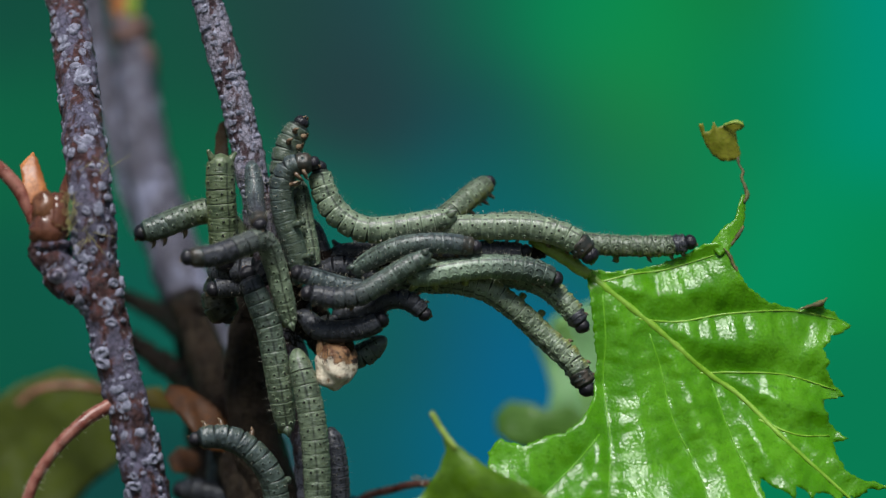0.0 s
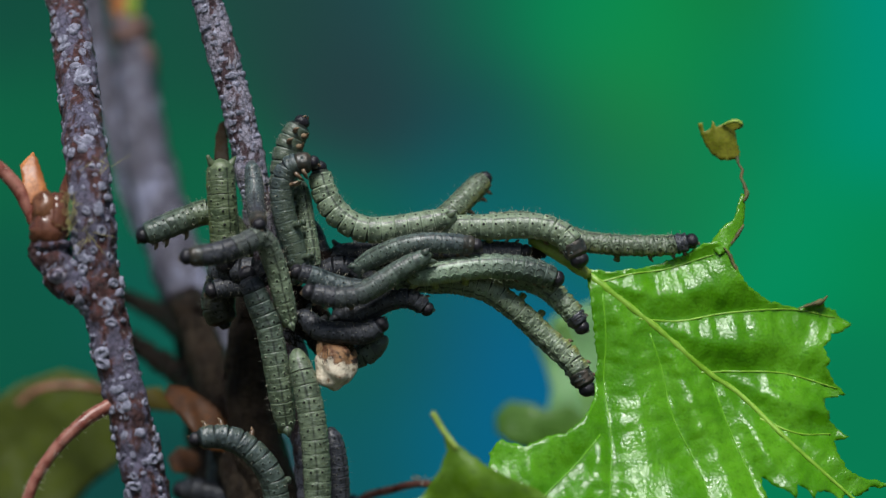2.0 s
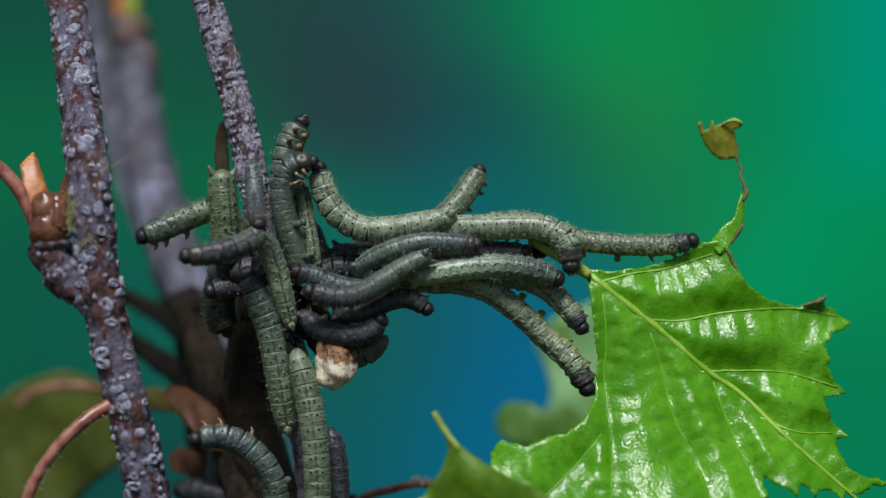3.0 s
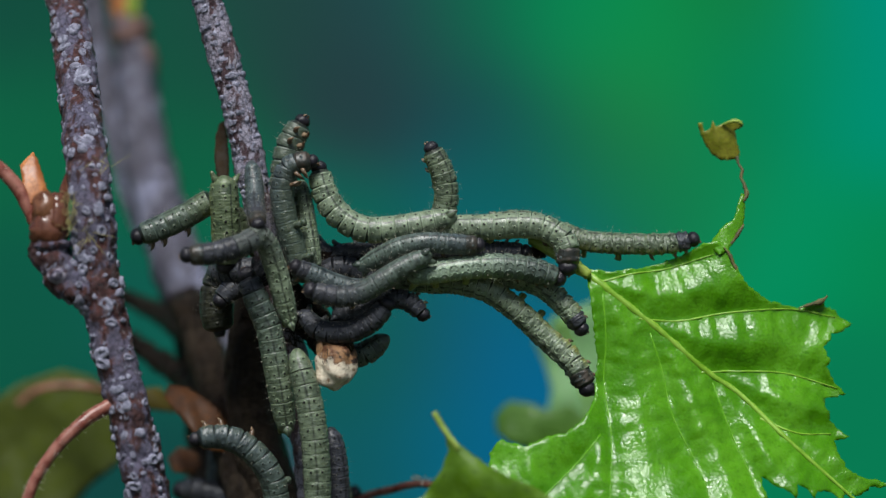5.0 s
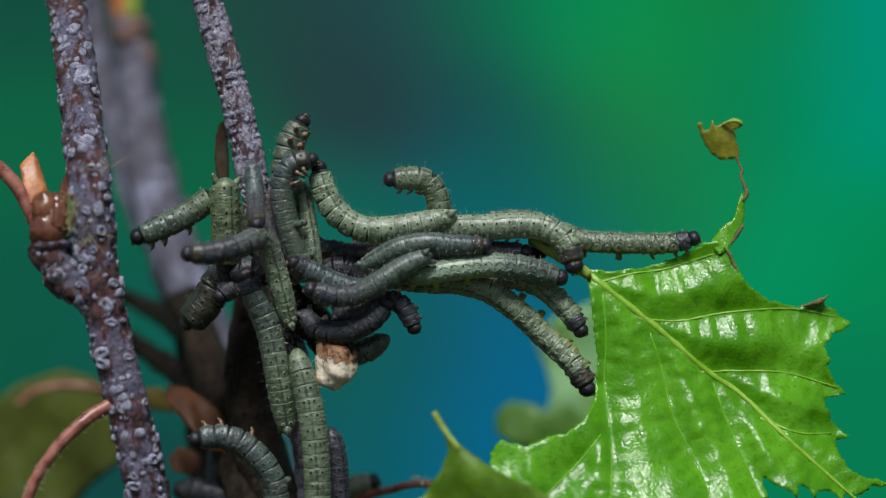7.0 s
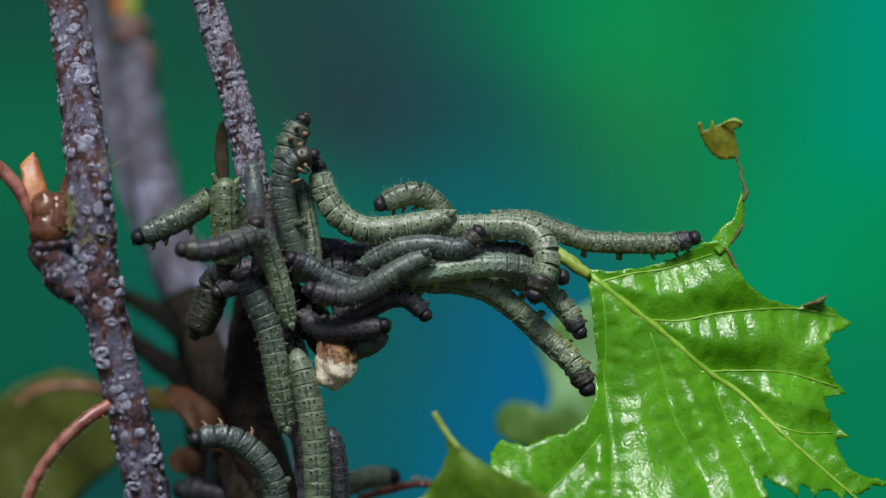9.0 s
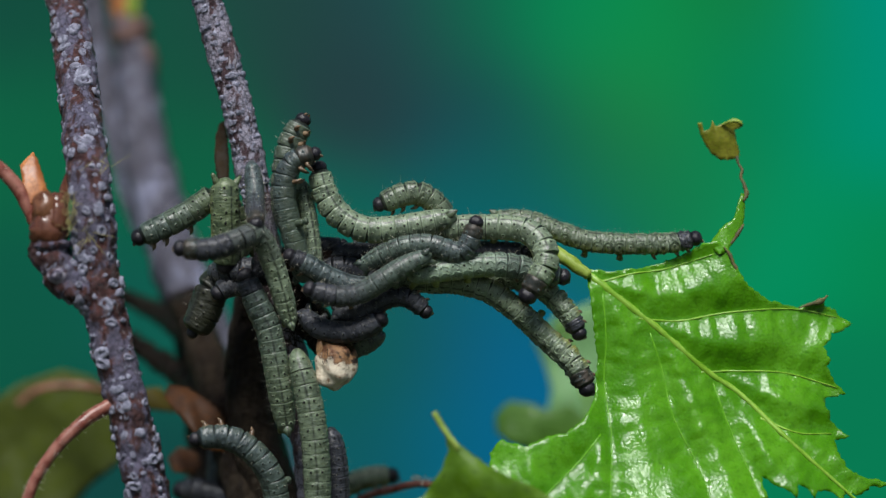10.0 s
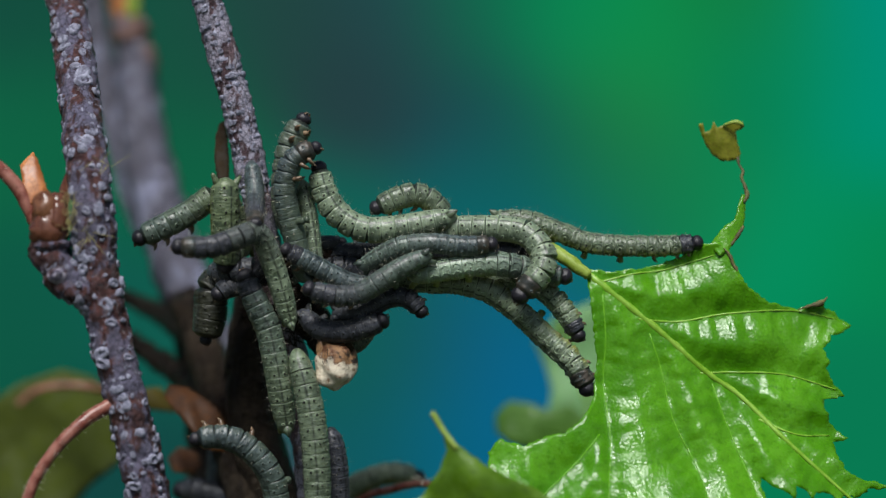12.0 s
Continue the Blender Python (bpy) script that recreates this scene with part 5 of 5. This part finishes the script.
def strands(label, at, count, spread, mat, seed, length=(1.0, 2.4), r=0.035, name="moss_tuft"):
    top = thing(name, at, label, "moss")
    rng = random.Random(seed)
    for _ in range(count):
        p = Vector((rng.uniform(-1, 1) * spread[0], rng.uniform(-1, 1) * spread[1], rng.uniform(-1, 1) * spread[2]))
        d = Vector((rng.uniform(-1, 1), rng.uniform(-0.7, 0.3), rng.uniform(-1, 1))).normalized()
        k = rng.uniform(*length)
        bend = Vector((rng.uniform(-1, 1), rng.uniform(-0.5, 0.2), rng.uniform(-1, 1))) * k * 0.4
        part("fibre", mesh("fibre", *tube([p, p + d * k * 0.5 + bend * 0.4, p + d * k + bend], [r, r, r * 0.5], 8, 5), mat), top)
    return top


def stalk(label, points, radii, mat, hairs=0, seed=0, name="leaf_stalk"):
    top = thing(name, points[-1], label, "leaf stalk")
    part("stem", mesh("stem", *tube(points, radii, 40, 12, 0.06, 1.0, points[-1]), mat), top)
    rng = random.Random(seed)
    c, _ = spline(points, 100)
    for _ in range(hairs):
        i = rng.randrange(2, 98)
        d = Vector((rng.uniform(-1, 1), rng.uniform(-1, 0.2), rng.uniform(-1, 1))).normalized()
        p = Vector(c[i]) - Vector(points[-1]) + d * radii[0] * 0.7
        part("hair", mesh("hair", *tube([p, p + d * 0.4, p + d * 0.75 + Vector((0.1, 0, -0.1))], [0.025, 0.02, 0.006], 5, 4), HAIR), top)
    return top


def torn_bud():
    """A chewed bud: pale pith below, an uneven brown husk above with the shade of hollows painted on."""
    top = thing("torn_bud", (-11.8, -1.2, 147.4), "torn bud with cream-white pith and brown husk", "bud")
    sides, rings = 30, 22
    verts, faces = lump((2.35, 1.8, 2.7), sides, rings, 0.3, 1.7, 5)
    part("core", mesh("core", verts, faces, TORN_BUD), top)
    for x, y, z, rr in ((1.3, 0.2, 1.9, (0.7, 0.9, 1.1)), (-1.6, 0.1, 1.6, (0.6, 0.9, 1.7)), (0.0, 0.9, 3.2, (1.9, 1.5, 1.6))):
        part("bud_scale", mesh("bud_scale", *lump(rr, 16, 12, 0.3, 2.6, z), HUSK if z < 1.7 else DULL), top, "", Matrix.Translation(Vector((x, y, z)) * MM))


def all_buds():
    bud("shiny red-brown birch bud with flaking scales on a spur", [(-42.4, -6, 163.1)][0], (2.0, 1.9, 2.9), BUD, 4, "bud",
        ((-0.2, -0.3, -1.0, (2.2, 1.95, 2.2), BUD), (0.9, -0.35, 0.1, (1.15, 1.7, 2.6), BUD), (-0.5, -0.35, 1.1, (1.5, 1.6, 2.1), AMBER), (0.1, -0.2, -2.6, (2.1, 1.9, 0.9), BARK)), 0.22)
    bud("ringed grey leaf scar on the short spur", (-41.6, -7.6, 157.2), (1.1, 0.5, 0.9), BARK_WAX, 12, "leaf_scar",
        ((0.0, -0.35, 0.0, (0.75, 0.3, 0.6), BARK), (0.05, -0.55, 0.0, (0.35, 0.2, 0.28), BARK_WAX)), 0.2)
    flake("dry orange-brown bud scale curling upward", [(-44, -6.4, 164.9)][0], [(-0.7, 0), (-1.3, 1.8), (-1.7, 4.4), (-1.0, 5.2), (-0.2, 6.0), (0.3, 4.8), (0.9, 2.8), (1.3, 1.2), (1.0, 0)], RUST, 0.5, 10, -6)
    flake("red-brown bud scale tucked behind the bud", [(-41.4, -4, 164.3)][0], [(-0.5, 0), (-0.8, 2.2), (-0.2, 4.4), (0.5, 4.8), (0.8, 2.4), (0.5, 0)], BUD, 0.6, -30, 4)
    strands("yellowish moss fibres tangled beside the bud", [(-40.1, -7.2, 164)][0], 80, (0.8, 0.5, 1.9), MOSS, 3, (0.5, 1.4), 0.032)
    strands("pale fibres caught on the twig bark", [(-37.6, -7.5, 161.3)][0], 9, (1.4, 0.1, 0.6), MOSS, 4, (1.4, 2.8), 0.036)
    strands("pale fibres caught on the twig near the spur", [(-37.2, -7.5, 169.1)][0], 7, (1.5, 0.1, 0.5), MOSS, 5, (1.4, 2.8), 0.036)
    stalk("pinkish-brown stalk leaving the bud", [(-50.4, -6, 170.3), (-47.9, -6, 168.6), (-46.1, -6, 166.7), (-44.8, -6, 164.2), (-43.9, -6, 161.9)], [0.85, 0.8, 0.75, 0.6], STALK, 10, 6)
    stalk("pinkish hairy leaf stalk arching down from the twig", [(-45.6, -9, 128.6), (-44.6, -9, 132.8), (-43.5, -8.6, 135.7), (-41.3, -8, 138.9), (-38.6, -7, 141.5), (-36, -5.6, 143.2)], [0.62, 0.62, 0.62, 0.7, 0.8], STALK, 110, 7)
    torn_bud()
    strands("dark torn husk fibres on the white pith", [(-12.7, -3, 148.2)][0], 8, (0.9, 0.2, 0.7), BARK_DARK, 8, (0.6, 1.2), 0.035, "husk_fibres")
    bud("blurred bud with a yellow-green and orange tip", [(-43, 62, 192)][0], (1.9, 1.8, 5.0), RUST, -14, "bud",
        ((1.1, -0.7, 0.8, (1.1, 1.4, 3.6), PETIOLE), (0.9, -0.1, -2.8, (2.5, 2.3, 2.8), BUD_FAR), (2.5, -0.2, -7.0, (1.9, 2.2, 3.2), BUD_FAR)))
    flake("dull orange-brown scale at the foot of the stems", [(-26.2, 13, 137.9)][0], [(-1.6, -1.0), (-3.8, 2.4), (-5.6, 5.4), (-4.9, 7.0), (-2.6, 6.4), (0.2, 3.8), (2.0, 0.4), (1.6, -1.6)], UMBER, 0.16, 14, -10)
    flake("dull olive-yellow dead scale behind the warty twig", [(-33.6, 28, 140.3)][0], [(-4.8, 1.2), (-4.4, 2.6), (-1.2, 3.0), (1.2, 1.6), (1.0, -0.2), (-2.0, 0.2)], STRAW, 0.1, 10, -10)
    flake("dull orange scale low among the stems", [(-30.3, 21, 134)][0], [(-1.8, -0.5), (-2.6, 1.2), (-1.2, 2.6), (1.0, 1.8), (1.4, 0.2), (0.6, -0.8)], UMBER, 0.1, 0, -10)
    flake("olive-brown husk behind the waxy shoot", [(-24.6, 5, 167.7)][0], [(-0.8, 0), (-1.2, 2.4), (-1.2, 5.0), (-0.8, 6.6), (-0.1, 7.0), (0.4, 3.0), (0.5, 0)], DULL, 0.2, 0, 0)
    stalk("pinkish stalk low in front with pale fluff", [(-12.3, 18, 127.4), (-9.6, 17, 130.6), (-6.2, 15, 131.9), (-2.9, 12, 132.9), (0.4, 9, 132.8)], [0.5, 0.5, 0.45, 0.4], STALK, 14, 9)
    strands("white silk fluff on the low stalk", [(-2.3, 11, 133.4)][0], 7, (0.5, 0.3, 0.2), HAIR, 10, (0.7, 1.5), 0.075, "silk_tuft")
    strands("black torn fibres beside the stem", [(-16.6, 1.6, 150.6)][0], 30, (0.7, 0.5, 1.2), BARK_DARK, 13, (0.8, 1.8), 0.06, "husk_fibres")


# ---- leaves ----
def inside(p, poly):
    c, j = False, len(poly) - 1
    for i in range(len(poly)):
        (x1, y1), (x2, y2) = poly[i], poly[j]
        if (y1 > p[1]) != (y2 > p[1]) and p[0] < (x2 - x1) * (p[1] - y1) / (y2 - y1) + x1:
            c = not c
        j = i
    return c


@functools.lru_cache(None)
def vein_lines(veins):
    """The veins' segments as arrays: starts, directions, length up to each start."""
    a, b = np.array([v[0] for v in veins]), np.array([v[1] for v in veins])
    return a, b - a, np.concatenate([[0], np.cumsum(np.linalg.norm(b - a, axis=1))])[:-1]


def relief(x, z, veins, puff, waves, seed, rungs=0.0):
    """How far the blade stands out towards its upper side at a place: sunk along the veins and the fine rungs between them, puffed elsewhere."""
    d, s = 9.0, 0.0
    if veins:
        a, v, start = vein_lines(veins)
        q = np.array((x, z)) - a
        u = np.clip((q * v).sum(1) / (v * v).sum(1), 0, 1)
        away = np.linalg.norm(q - v * u[:, None], axis=1)
        i = int(np.argmin(away))
        d, s = float(away[i]), start[i] + u[i] * float(np.linalg.norm(v[i]))
    h = puff * (1 - math.exp(-(d / 2.1) ** 1.5)) + waves * noise.noise(Vector((x * 0.14, z * 0.14, seed)))
    h += 0.22 * waves * noise.noise(Vector((x * 0.45, z * 0.45, seed))) + 0.3 * waves * noise.noise(Vector((x * 0.6 + z * 0.12, z * 0.1, seed + 5)))
    if rungs:
        step = (s + 0.7 * noise.noise(Vector((x * 0.3, z * 0.3, 3)))) % 1.9 - 0.95
        h -= rungs * math.exp(-(step / 0.26) ** 2) * math.exp(-((d - 1.5) / 1.3) ** 2)
        h += 0.05 * waves * noise.noise(Vector((x * 1.3, z * 1.3, seed)))
    return h


def blade_mesh(outline, veins, lie, mat, cell=0.8, thick=0.22, puff=0.8, teeth=0.0, waves=0.4, seed=0, rungs=0.0):
    """A leaf blade within the outline (x, z in mm); lie(x, z) gives its depth."""
    rng = random.Random(seed)
    edge = []
    for i, a in enumerate(outline):
        a, b = np.array(a), np.array(outline[(i + 1) % len(outline)])
        steps = max(1, int(np.linalg.norm(b - a) / (cell * 0.7)))
        nrm = np.array((b[1] - a[1], a[0] - b[0])) / max(1e-6, np.linalg.norm(b - a))
        for k in range(steps):
            jag = teeth * rng.uniform(-1, 1) if k else 0
            edge.append(a + (b - a) * k / steps + nrm * jag)
    pts = [Vector(p) for p in edge]
    m = len(pts)
    lo, hi, rim = np.min(edge, 0), np.max(edge, 0), np.array(edge)
    row = 0
    z = lo[1] + cell / 2
    while z < hi[1]:
        x = lo[0] + cell * (0.25 + 0.5 * (row % 2))
        while x < hi[0]:
            p = (x + rng.uniform(-0.1, 0.1) * cell, z + rng.uniform(-0.1, 0.1) * cell)
            if inside(p, edge) and ((rim - p) ** 2).sum(1).min() > (0.45 * cell) ** 2:
                pts.append(Vector(p))
            x += cell
        z += cell * 0.87
        row += 1
    co, _, faces, *_ = geometry.delaunay_2d_cdt(pts, [(i, (i + 1) % m) for i in range(m)], [], 1, 1e-5)
    verts = []
    for p in co:
        h = relief(p.x, p.y, veins, puff, waves, seed, rungs)
        verts.append(np.array((p.x, lie(p.x, p.y) - h, p.y)))
    good = []
    for f in faces:
        a, b, c = (co[i] for i in f[:3])
        if (b - a).cross(c - a) < 0:
            f = f[::-1]
        good.append(tuple(f))
    # closed, with a back sheet and a rim
    n = len(verts)
    back = [v + np.array((0, thick, 0)) for v in verts]
    count = {}
    for f in good:
        for i in range(len(f)):
            e = (f[i], f[(i + 1) % len(f)])
            count[tuple(sorted(e))] = count.get(tuple(sorted(e)), []) + [e]
    rim = [(e[0][1], e[0][0], e[0][0] + n, e[0][1] + n) for e in count.values() if len(e) == 1]
    allf = good + [tuple(i + n for i in f[::-1]) for f in good] + rim
    return verts + back, allf


def leaf(label, outline, veins, lie, mat, ribs=(), rib_mat=None, name="birch_leaf", **kw):
    base = (outline[0][0], lie(*outline[0]), outline[0][1])
    top = thing(name, base, label, "leaf")
    v, f = blade_mesh(outline, veins, lie, mat, **kw)
    o = np.array(base)
    part("blade", mesh("blade", [(p - o) * MM for p in v], f, mat), top)
    for i, (line, r0, r1) in enumerate(ribs):
        path = [(x, lie(x, z) - relief(x, z, veins, kw["puff"], kw["waves"], kw["seed"]) + (0.68 if i == 0 else 0.6 if r0 > 0.12 else 0.6) * (r0 + (r1 - r0) * min(1, j / 18)) - 0.004 * j, z) for j, (x, z) in enumerate(spline(line, 24)[0])]
        part("midrib" if i == 0 else "vein", mesh("vein", *tube(path, [r0, r1], 26, 8, 0.02, 1.0, base), VEIN_FINE if r0 < 0.12 else rib_mat or VEIN), top)
    return top


def all_leaves():
    lie = lambda x, z: 1.0 + 0.17 * (z - 160) + 0.06 * x - 0.015 * max(0, 148 - z) ** 2 + 0.007 * max(0, x - 27) ** 2
    mid = [(16.1, 157.2), (20.4, 153.8), (25.4, 149.7), (29.1, 146.3), (32.8, 143.8), (37.1, 139.5), (43.1, 134), (47.9, 129.8)]
    sides = [[(21.7, 152.2), (26.1, 151.9), (31.8, 152.8), (38.9, 153.1), (44.1, 152.1)], [(28.5, 146.2), (32.3, 146.3), (38, 146), (43.8, 144.3)],
             [(17.5, 156.3), (21.1, 157.2), (24.9, 157.7), (30.2, 159.3)], [(34.9, 141.1), (39, 139.5), (42.9, 139.3)],
             [(17.7, 155), (18, 150.1), (17.7, 145.1), (18.3, 139.1), (17.8, 132)], [(22.9, 150.6), (24.2, 146.3), (25.2, 141.4), (28, 135.5), (29, 131.4)],
             [(29.8, 145.1), (31.4, 140.2), (33.6, 134.8), (34.7, 131.9)], [(17.1, 139.7), (14.5, 136.7), (10.7, 133.2), (8.3, 130.9)]]
    lines = tuple((a, b) for run in [mid] + sides for a, b in zip(run, run[1:]))
    ribs = [(mid, 0.56, 0.15)] + [(s, 0.17, 0.06) for s in sides[:4]] + [(s, 0.1, 0.05) for s in sides[4:]]
    top = leaf("fresh glossy green birch leaf, chewed along its edges",
         [(15.8, 157.7), (19.2, 157.5), (23, 158), (26.5, 159.1), (29.1, 160.6), (30.6, 160.8), (31.7, 160.1), (32.6, 157.9), (33.9, 155.8), (36.3, 154.1), (39.6, 153.2), (41.5, 153.8), (43.0, 154.3), (42.8, 153.4), (44.0, 153.0), (44.6, 152.1), (45.8, 151.4), (44.8, 150.6), (43.3, 150.4), (43.2, 149.6), (42.3, 148.9), (43.1, 147.4), (42.6, 146.7), (43.1, 145.7), (43.7, 144.7), (44.8, 143.6), (43.5, 143.3), (42.4, 143.2), (42.3, 142.4), (42.8, 141.8),
          (42.8, 140.8), (43.7, 139.8), (45.0, 139.0), (44.0, 138.7), (43.2, 138.6), (43.4, 137.4), (44.4, 135.6), (46.2, 134.6), (52, 133.4), (46.7, 133.6), (46.7, 133.2), (45.5, 132.7), (44.1, 132.9), (43.4, 132.2), (42.2, 133.2), (40.7, 133.4), (40.3, 132.6), (39.8, 133.4), (38.5, 134.2), (38.2, 132.7), (37.6, 133.4), (36.2, 134.0), (34.6, 135.0), (34.8, 133.7), (35.2, 132.8), (34.1, 132.3), (32.9, 130.8), (19, 126.4), (4, 128.7), (4.1, 133.3), (5, 136.2), (4.8, 137.9), (6.2, 139.4), (8.7, 138.6), (11, 139.6), (13.3, 139.9), (15.2, 141.5), (16.5, 143.5), (17, 147.6), (16.5, 152.6)],
         lines, lie, LEAF, ribs, cell=0.45, puff=1.3, teeth=0.12, waves=1.0, seed=4, rungs=0.2)
    base = top.matrix_basis.translation / MM
    # the leaf nods a little about its stalk
    MOVES.append((top, [(t, top.matrix_basis @ Matrix.Rotation(radians(-a), 4, "Y")) for t, a in (
        (0, 0), (1.0, 0.02), (1.5, 0.05), (2, 0.35), (2.5, 0.55), (3, 0.65), (4, 0.5), (5, 0.4), (5.5, 0.65), (6, 0.8), (6.5, 0.85), (7, 0.55),
        (8, 0.6), (9, 0.65), (9.5, 0.4), (10, 0.5), (10.5, 0.5), (11, 0.5), (11.5, 0.45), (12, 0.05))]))
    strip = [(29.7, 160.3), (30.4, 161.3), (31.4, 162.5), (32.5, 163.2), (32.9, 164.2), (33.1, 165.1), (33.5, 166.1), (34.0, 166.1), (33.9, 164.9), (33.8, 163.4), (33.6, 162.3), (32.8, 161.3), (31.9, 159.9), (30.8, 159.2)]
    v, f = blade_mesh(strip, (), lambda x, z: 2.0 + 0.28 * (z - 160) + 0.35 * (x - 31.8) ** 2 * 0.3, LEAF, 0.35, 0.25, 0, 0.06, 0.7, 3)
    part("torn_strip", mesh("torn_strip", [(p - np.array(base)) * MM for p in v], f, LEAF), top, "curled green remnant of the leaf edge")
    thread = [(33.7, 3.6, 165.2), (34.1, 3.9, 166.0), (33.9, 4.2, 167.0), (33.6, 4.6, 167.9), (33.75, 5.0, 168.8), (33.4, 5.4, 169.5), (33.3, 5.8, 170.3)]
    part("torn_thread", mesh("torn_thread", *tube(thread, [0.12, 0.3, 0.2, 0.13, 0.17, 0.14, 0.2], 36, 8, 0.09, 1.6, base), TORN), top, "thin brown twisted thread of leaf edge")
    rag = [(33.6, 170.1), (32.9, 170.0), (31.6, 169.9), (30.6, 170.5), (29.7, 171.8), (29.2, 172.9), (28.9, 174.1), (29.3, 174.2), (29.6, 173.2), (30.3, 173.5), (30.5, 174.4), (30.9, 173.7), (31.8, 174.0), (32.4, 174.4), (33.3, 174.4), (33.8, 174.0), (33.7, 173.6), (33.1, 173.3), (33.3, 172.1), (33.7, 170.9)]
    v, f = blade_mesh(rag, (), lambda x, z: 6.0 + 0.07 * (x - 31) ** 2 - 0.12 * max(0, z - 173) ** 2, DRY, 0.4, 0.15, 0, 0.05, 0.8, 9)
    part("withered_rag", mesh("withered_rag", [(p - np.array(base)) * MM for p in v], f, DRY), top, "withered olive-brown scrap")
    # the highlight on the curled lip is put in as a paler tube
    curl = [(31.6, 5.6, 173.9), (32.4, 5.3, 174.2), (33.2, 5.2, 174.3), (33.8, 5.4, 173.9), (33.5, 5.7, 173.5)]
    part("curled_lip", mesh("curled_lip", *tube(curl, [0.1, 0.2, 0.26, 0.24, 0.1], 20, 8, 0.06, 1.6, base), PETIOLE), top, "rolled lip of the scrap with its highlight in the colour")
    edge = [(31.3, 1.9, 160.1), (31.9, 1.8, 159.3), (32.4, 1.6, 158.2), (33.0, 1.4, 156.9)]
    part("chewed_edge", mesh("chewed_edge", *tube(edge, [0.1, 0.18, 0.17, 0.06], 16, 8, 0.2, 1.5, base), TORN), top, "brown chewed edge")
    rim = [(33.6, 2.9, 162.6), (33.1, 2.6, 161.8), (32.5, 2.4, 160.9), (31.8, 2.2, 160.1)]
    part("chewed_edge", mesh("chewed_edge", *tube(rim, [0.1, 0.26, 0.22, 0.12], 14, 8, 0.12, 1.5, base), TORN), top, "brown chewed edge")
    nib = [(39.8, 3.3, 153.2), (41.1, 3.4, 153.6), (42.4, 3.6, 153.95), (43.1, 3.8, 154.6)]
    part("chewed_edge", mesh("chewed_edge", *tube(nib, [0.06, 0.18, 0.34, 0.05], 14, 8, 0.15, 1.5, base), TORN), top, "brown chewed edge")
    stem = [(9.8, 2.6, 161.1), (11.8, 2, 160.1), (13.7, 1.4, 158.9), (16.1, 0.9, 157.1)]
    part("petiole", mesh("petiole", *tube(stem, [0.6, 0.8, 0.8, 0.6], 24, 12, 0.12, 1.0, base), PETIOLE), top, "yellow-green hairy petiole")

    lie = lambda x, z: -15.0
    young = leaf("olive-green young leaf close in front, out of focus",
         [(-1.2, 142.8), (-0.1, 141.1), (1.0, 139.9), (2.8, 138.5), (4.6, 137.3), (6.9, 136.0), (9.2, 135.1), (12.7, 132.9), (15.2, 129.4), (-5.0, 128.7), (-5.5, 132.5), (-2.4, 134.0), (-0.4, 137.0), (0.3, 138.9), (-0.1, 140.6)],
         (), lie, LEAF_FRONT, [([(-1.2, 142.8), (-0.1, 141.0), (1.3, 139.2)], 0.35, 0.3)], PETIOLE, cell=1.0, puff=0.0, teeth=0.1, waves=1.6, seed=6)
    MOVES.append((young, [(t, Matrix.Translation((d * MM, 0, 0)) @ young.matrix_basis) for t, d in (
        (0, 0), (1.5, 0), (2, 0.12), (3, 0.28), (6, 0.28), (9, 0.28), (10.5, 0.28), (11.5, 0.18), (12, 0.1))]))
    lie = lambda x, z: 52.0 + 0.1 * (z - 160)
    leaf("pale blurred birch leaf behind, seen from below",
         [(12, 147.8), (14.8, 151.2), (20.4, 153.4), (24.8, 140.9), (21.8, 134.3), (15.9, 135), (13.4, 137.8), (14.2, 141.6), (13.4, 144.6)],
         (), lie, LEAF_PALE, [([(15.2, 151.2), (17.4, 144.6), (18.9, 139.4), (19.6, 135)], 0.35, 0.2)], VEIN, cell=1.4, puff=0.0, waves=1.5, seed=7)
    lie = lambda x, z: 46.0 + 0.1 * (z - 160)
    leaf("mid-green blurred leaf behind the glossy one",
         [(18.5, 138.2), (18.8, 132.6), (12.7, 133.6), (8.4, 135.1), (6.8, 136.6), (6.7, 138.7), (8.4, 140.4), (11.1, 140.2), (13.6, 139.2), (16.2, 140.1)],
         (), lie, LEAF_DIM, [([(18.2, 135.5), (12.7, 136.9), (7.2, 137.8)], 0.2, 0.1)], LEAF_DIM, cell=1.4, puff=0.0, waves=1.5, seed=17)
    lie = lambda x, z: 46.0 + 0.1 * (z - 160)
    leaf("dark green blurred leaf low behind the twigs",
         [(-61, 136.2), (-58.2, 140.2), (-53.9, 143), (-48.9, 144.6), (-44.5, 143.3), (-41.2, 138.7), (-40.4, 133.3), (-45, 129.8), (-49.3, 124.8), (-60.8, 122.6)],
         (), lie, LEAF_SHADE, [([(-54.6, 140.1), (-51.7, 142), (-48.1, 142.5), (-43, 142)], 0.5, 0.5)], STALK, cell=1.4, puff=0.0, waves=2.0, seed=8)


all_twigs()
all_buds()
all_leaves()


def motions():
    for ob, rows in MOVES:
        walk(ob, rows)


motions()
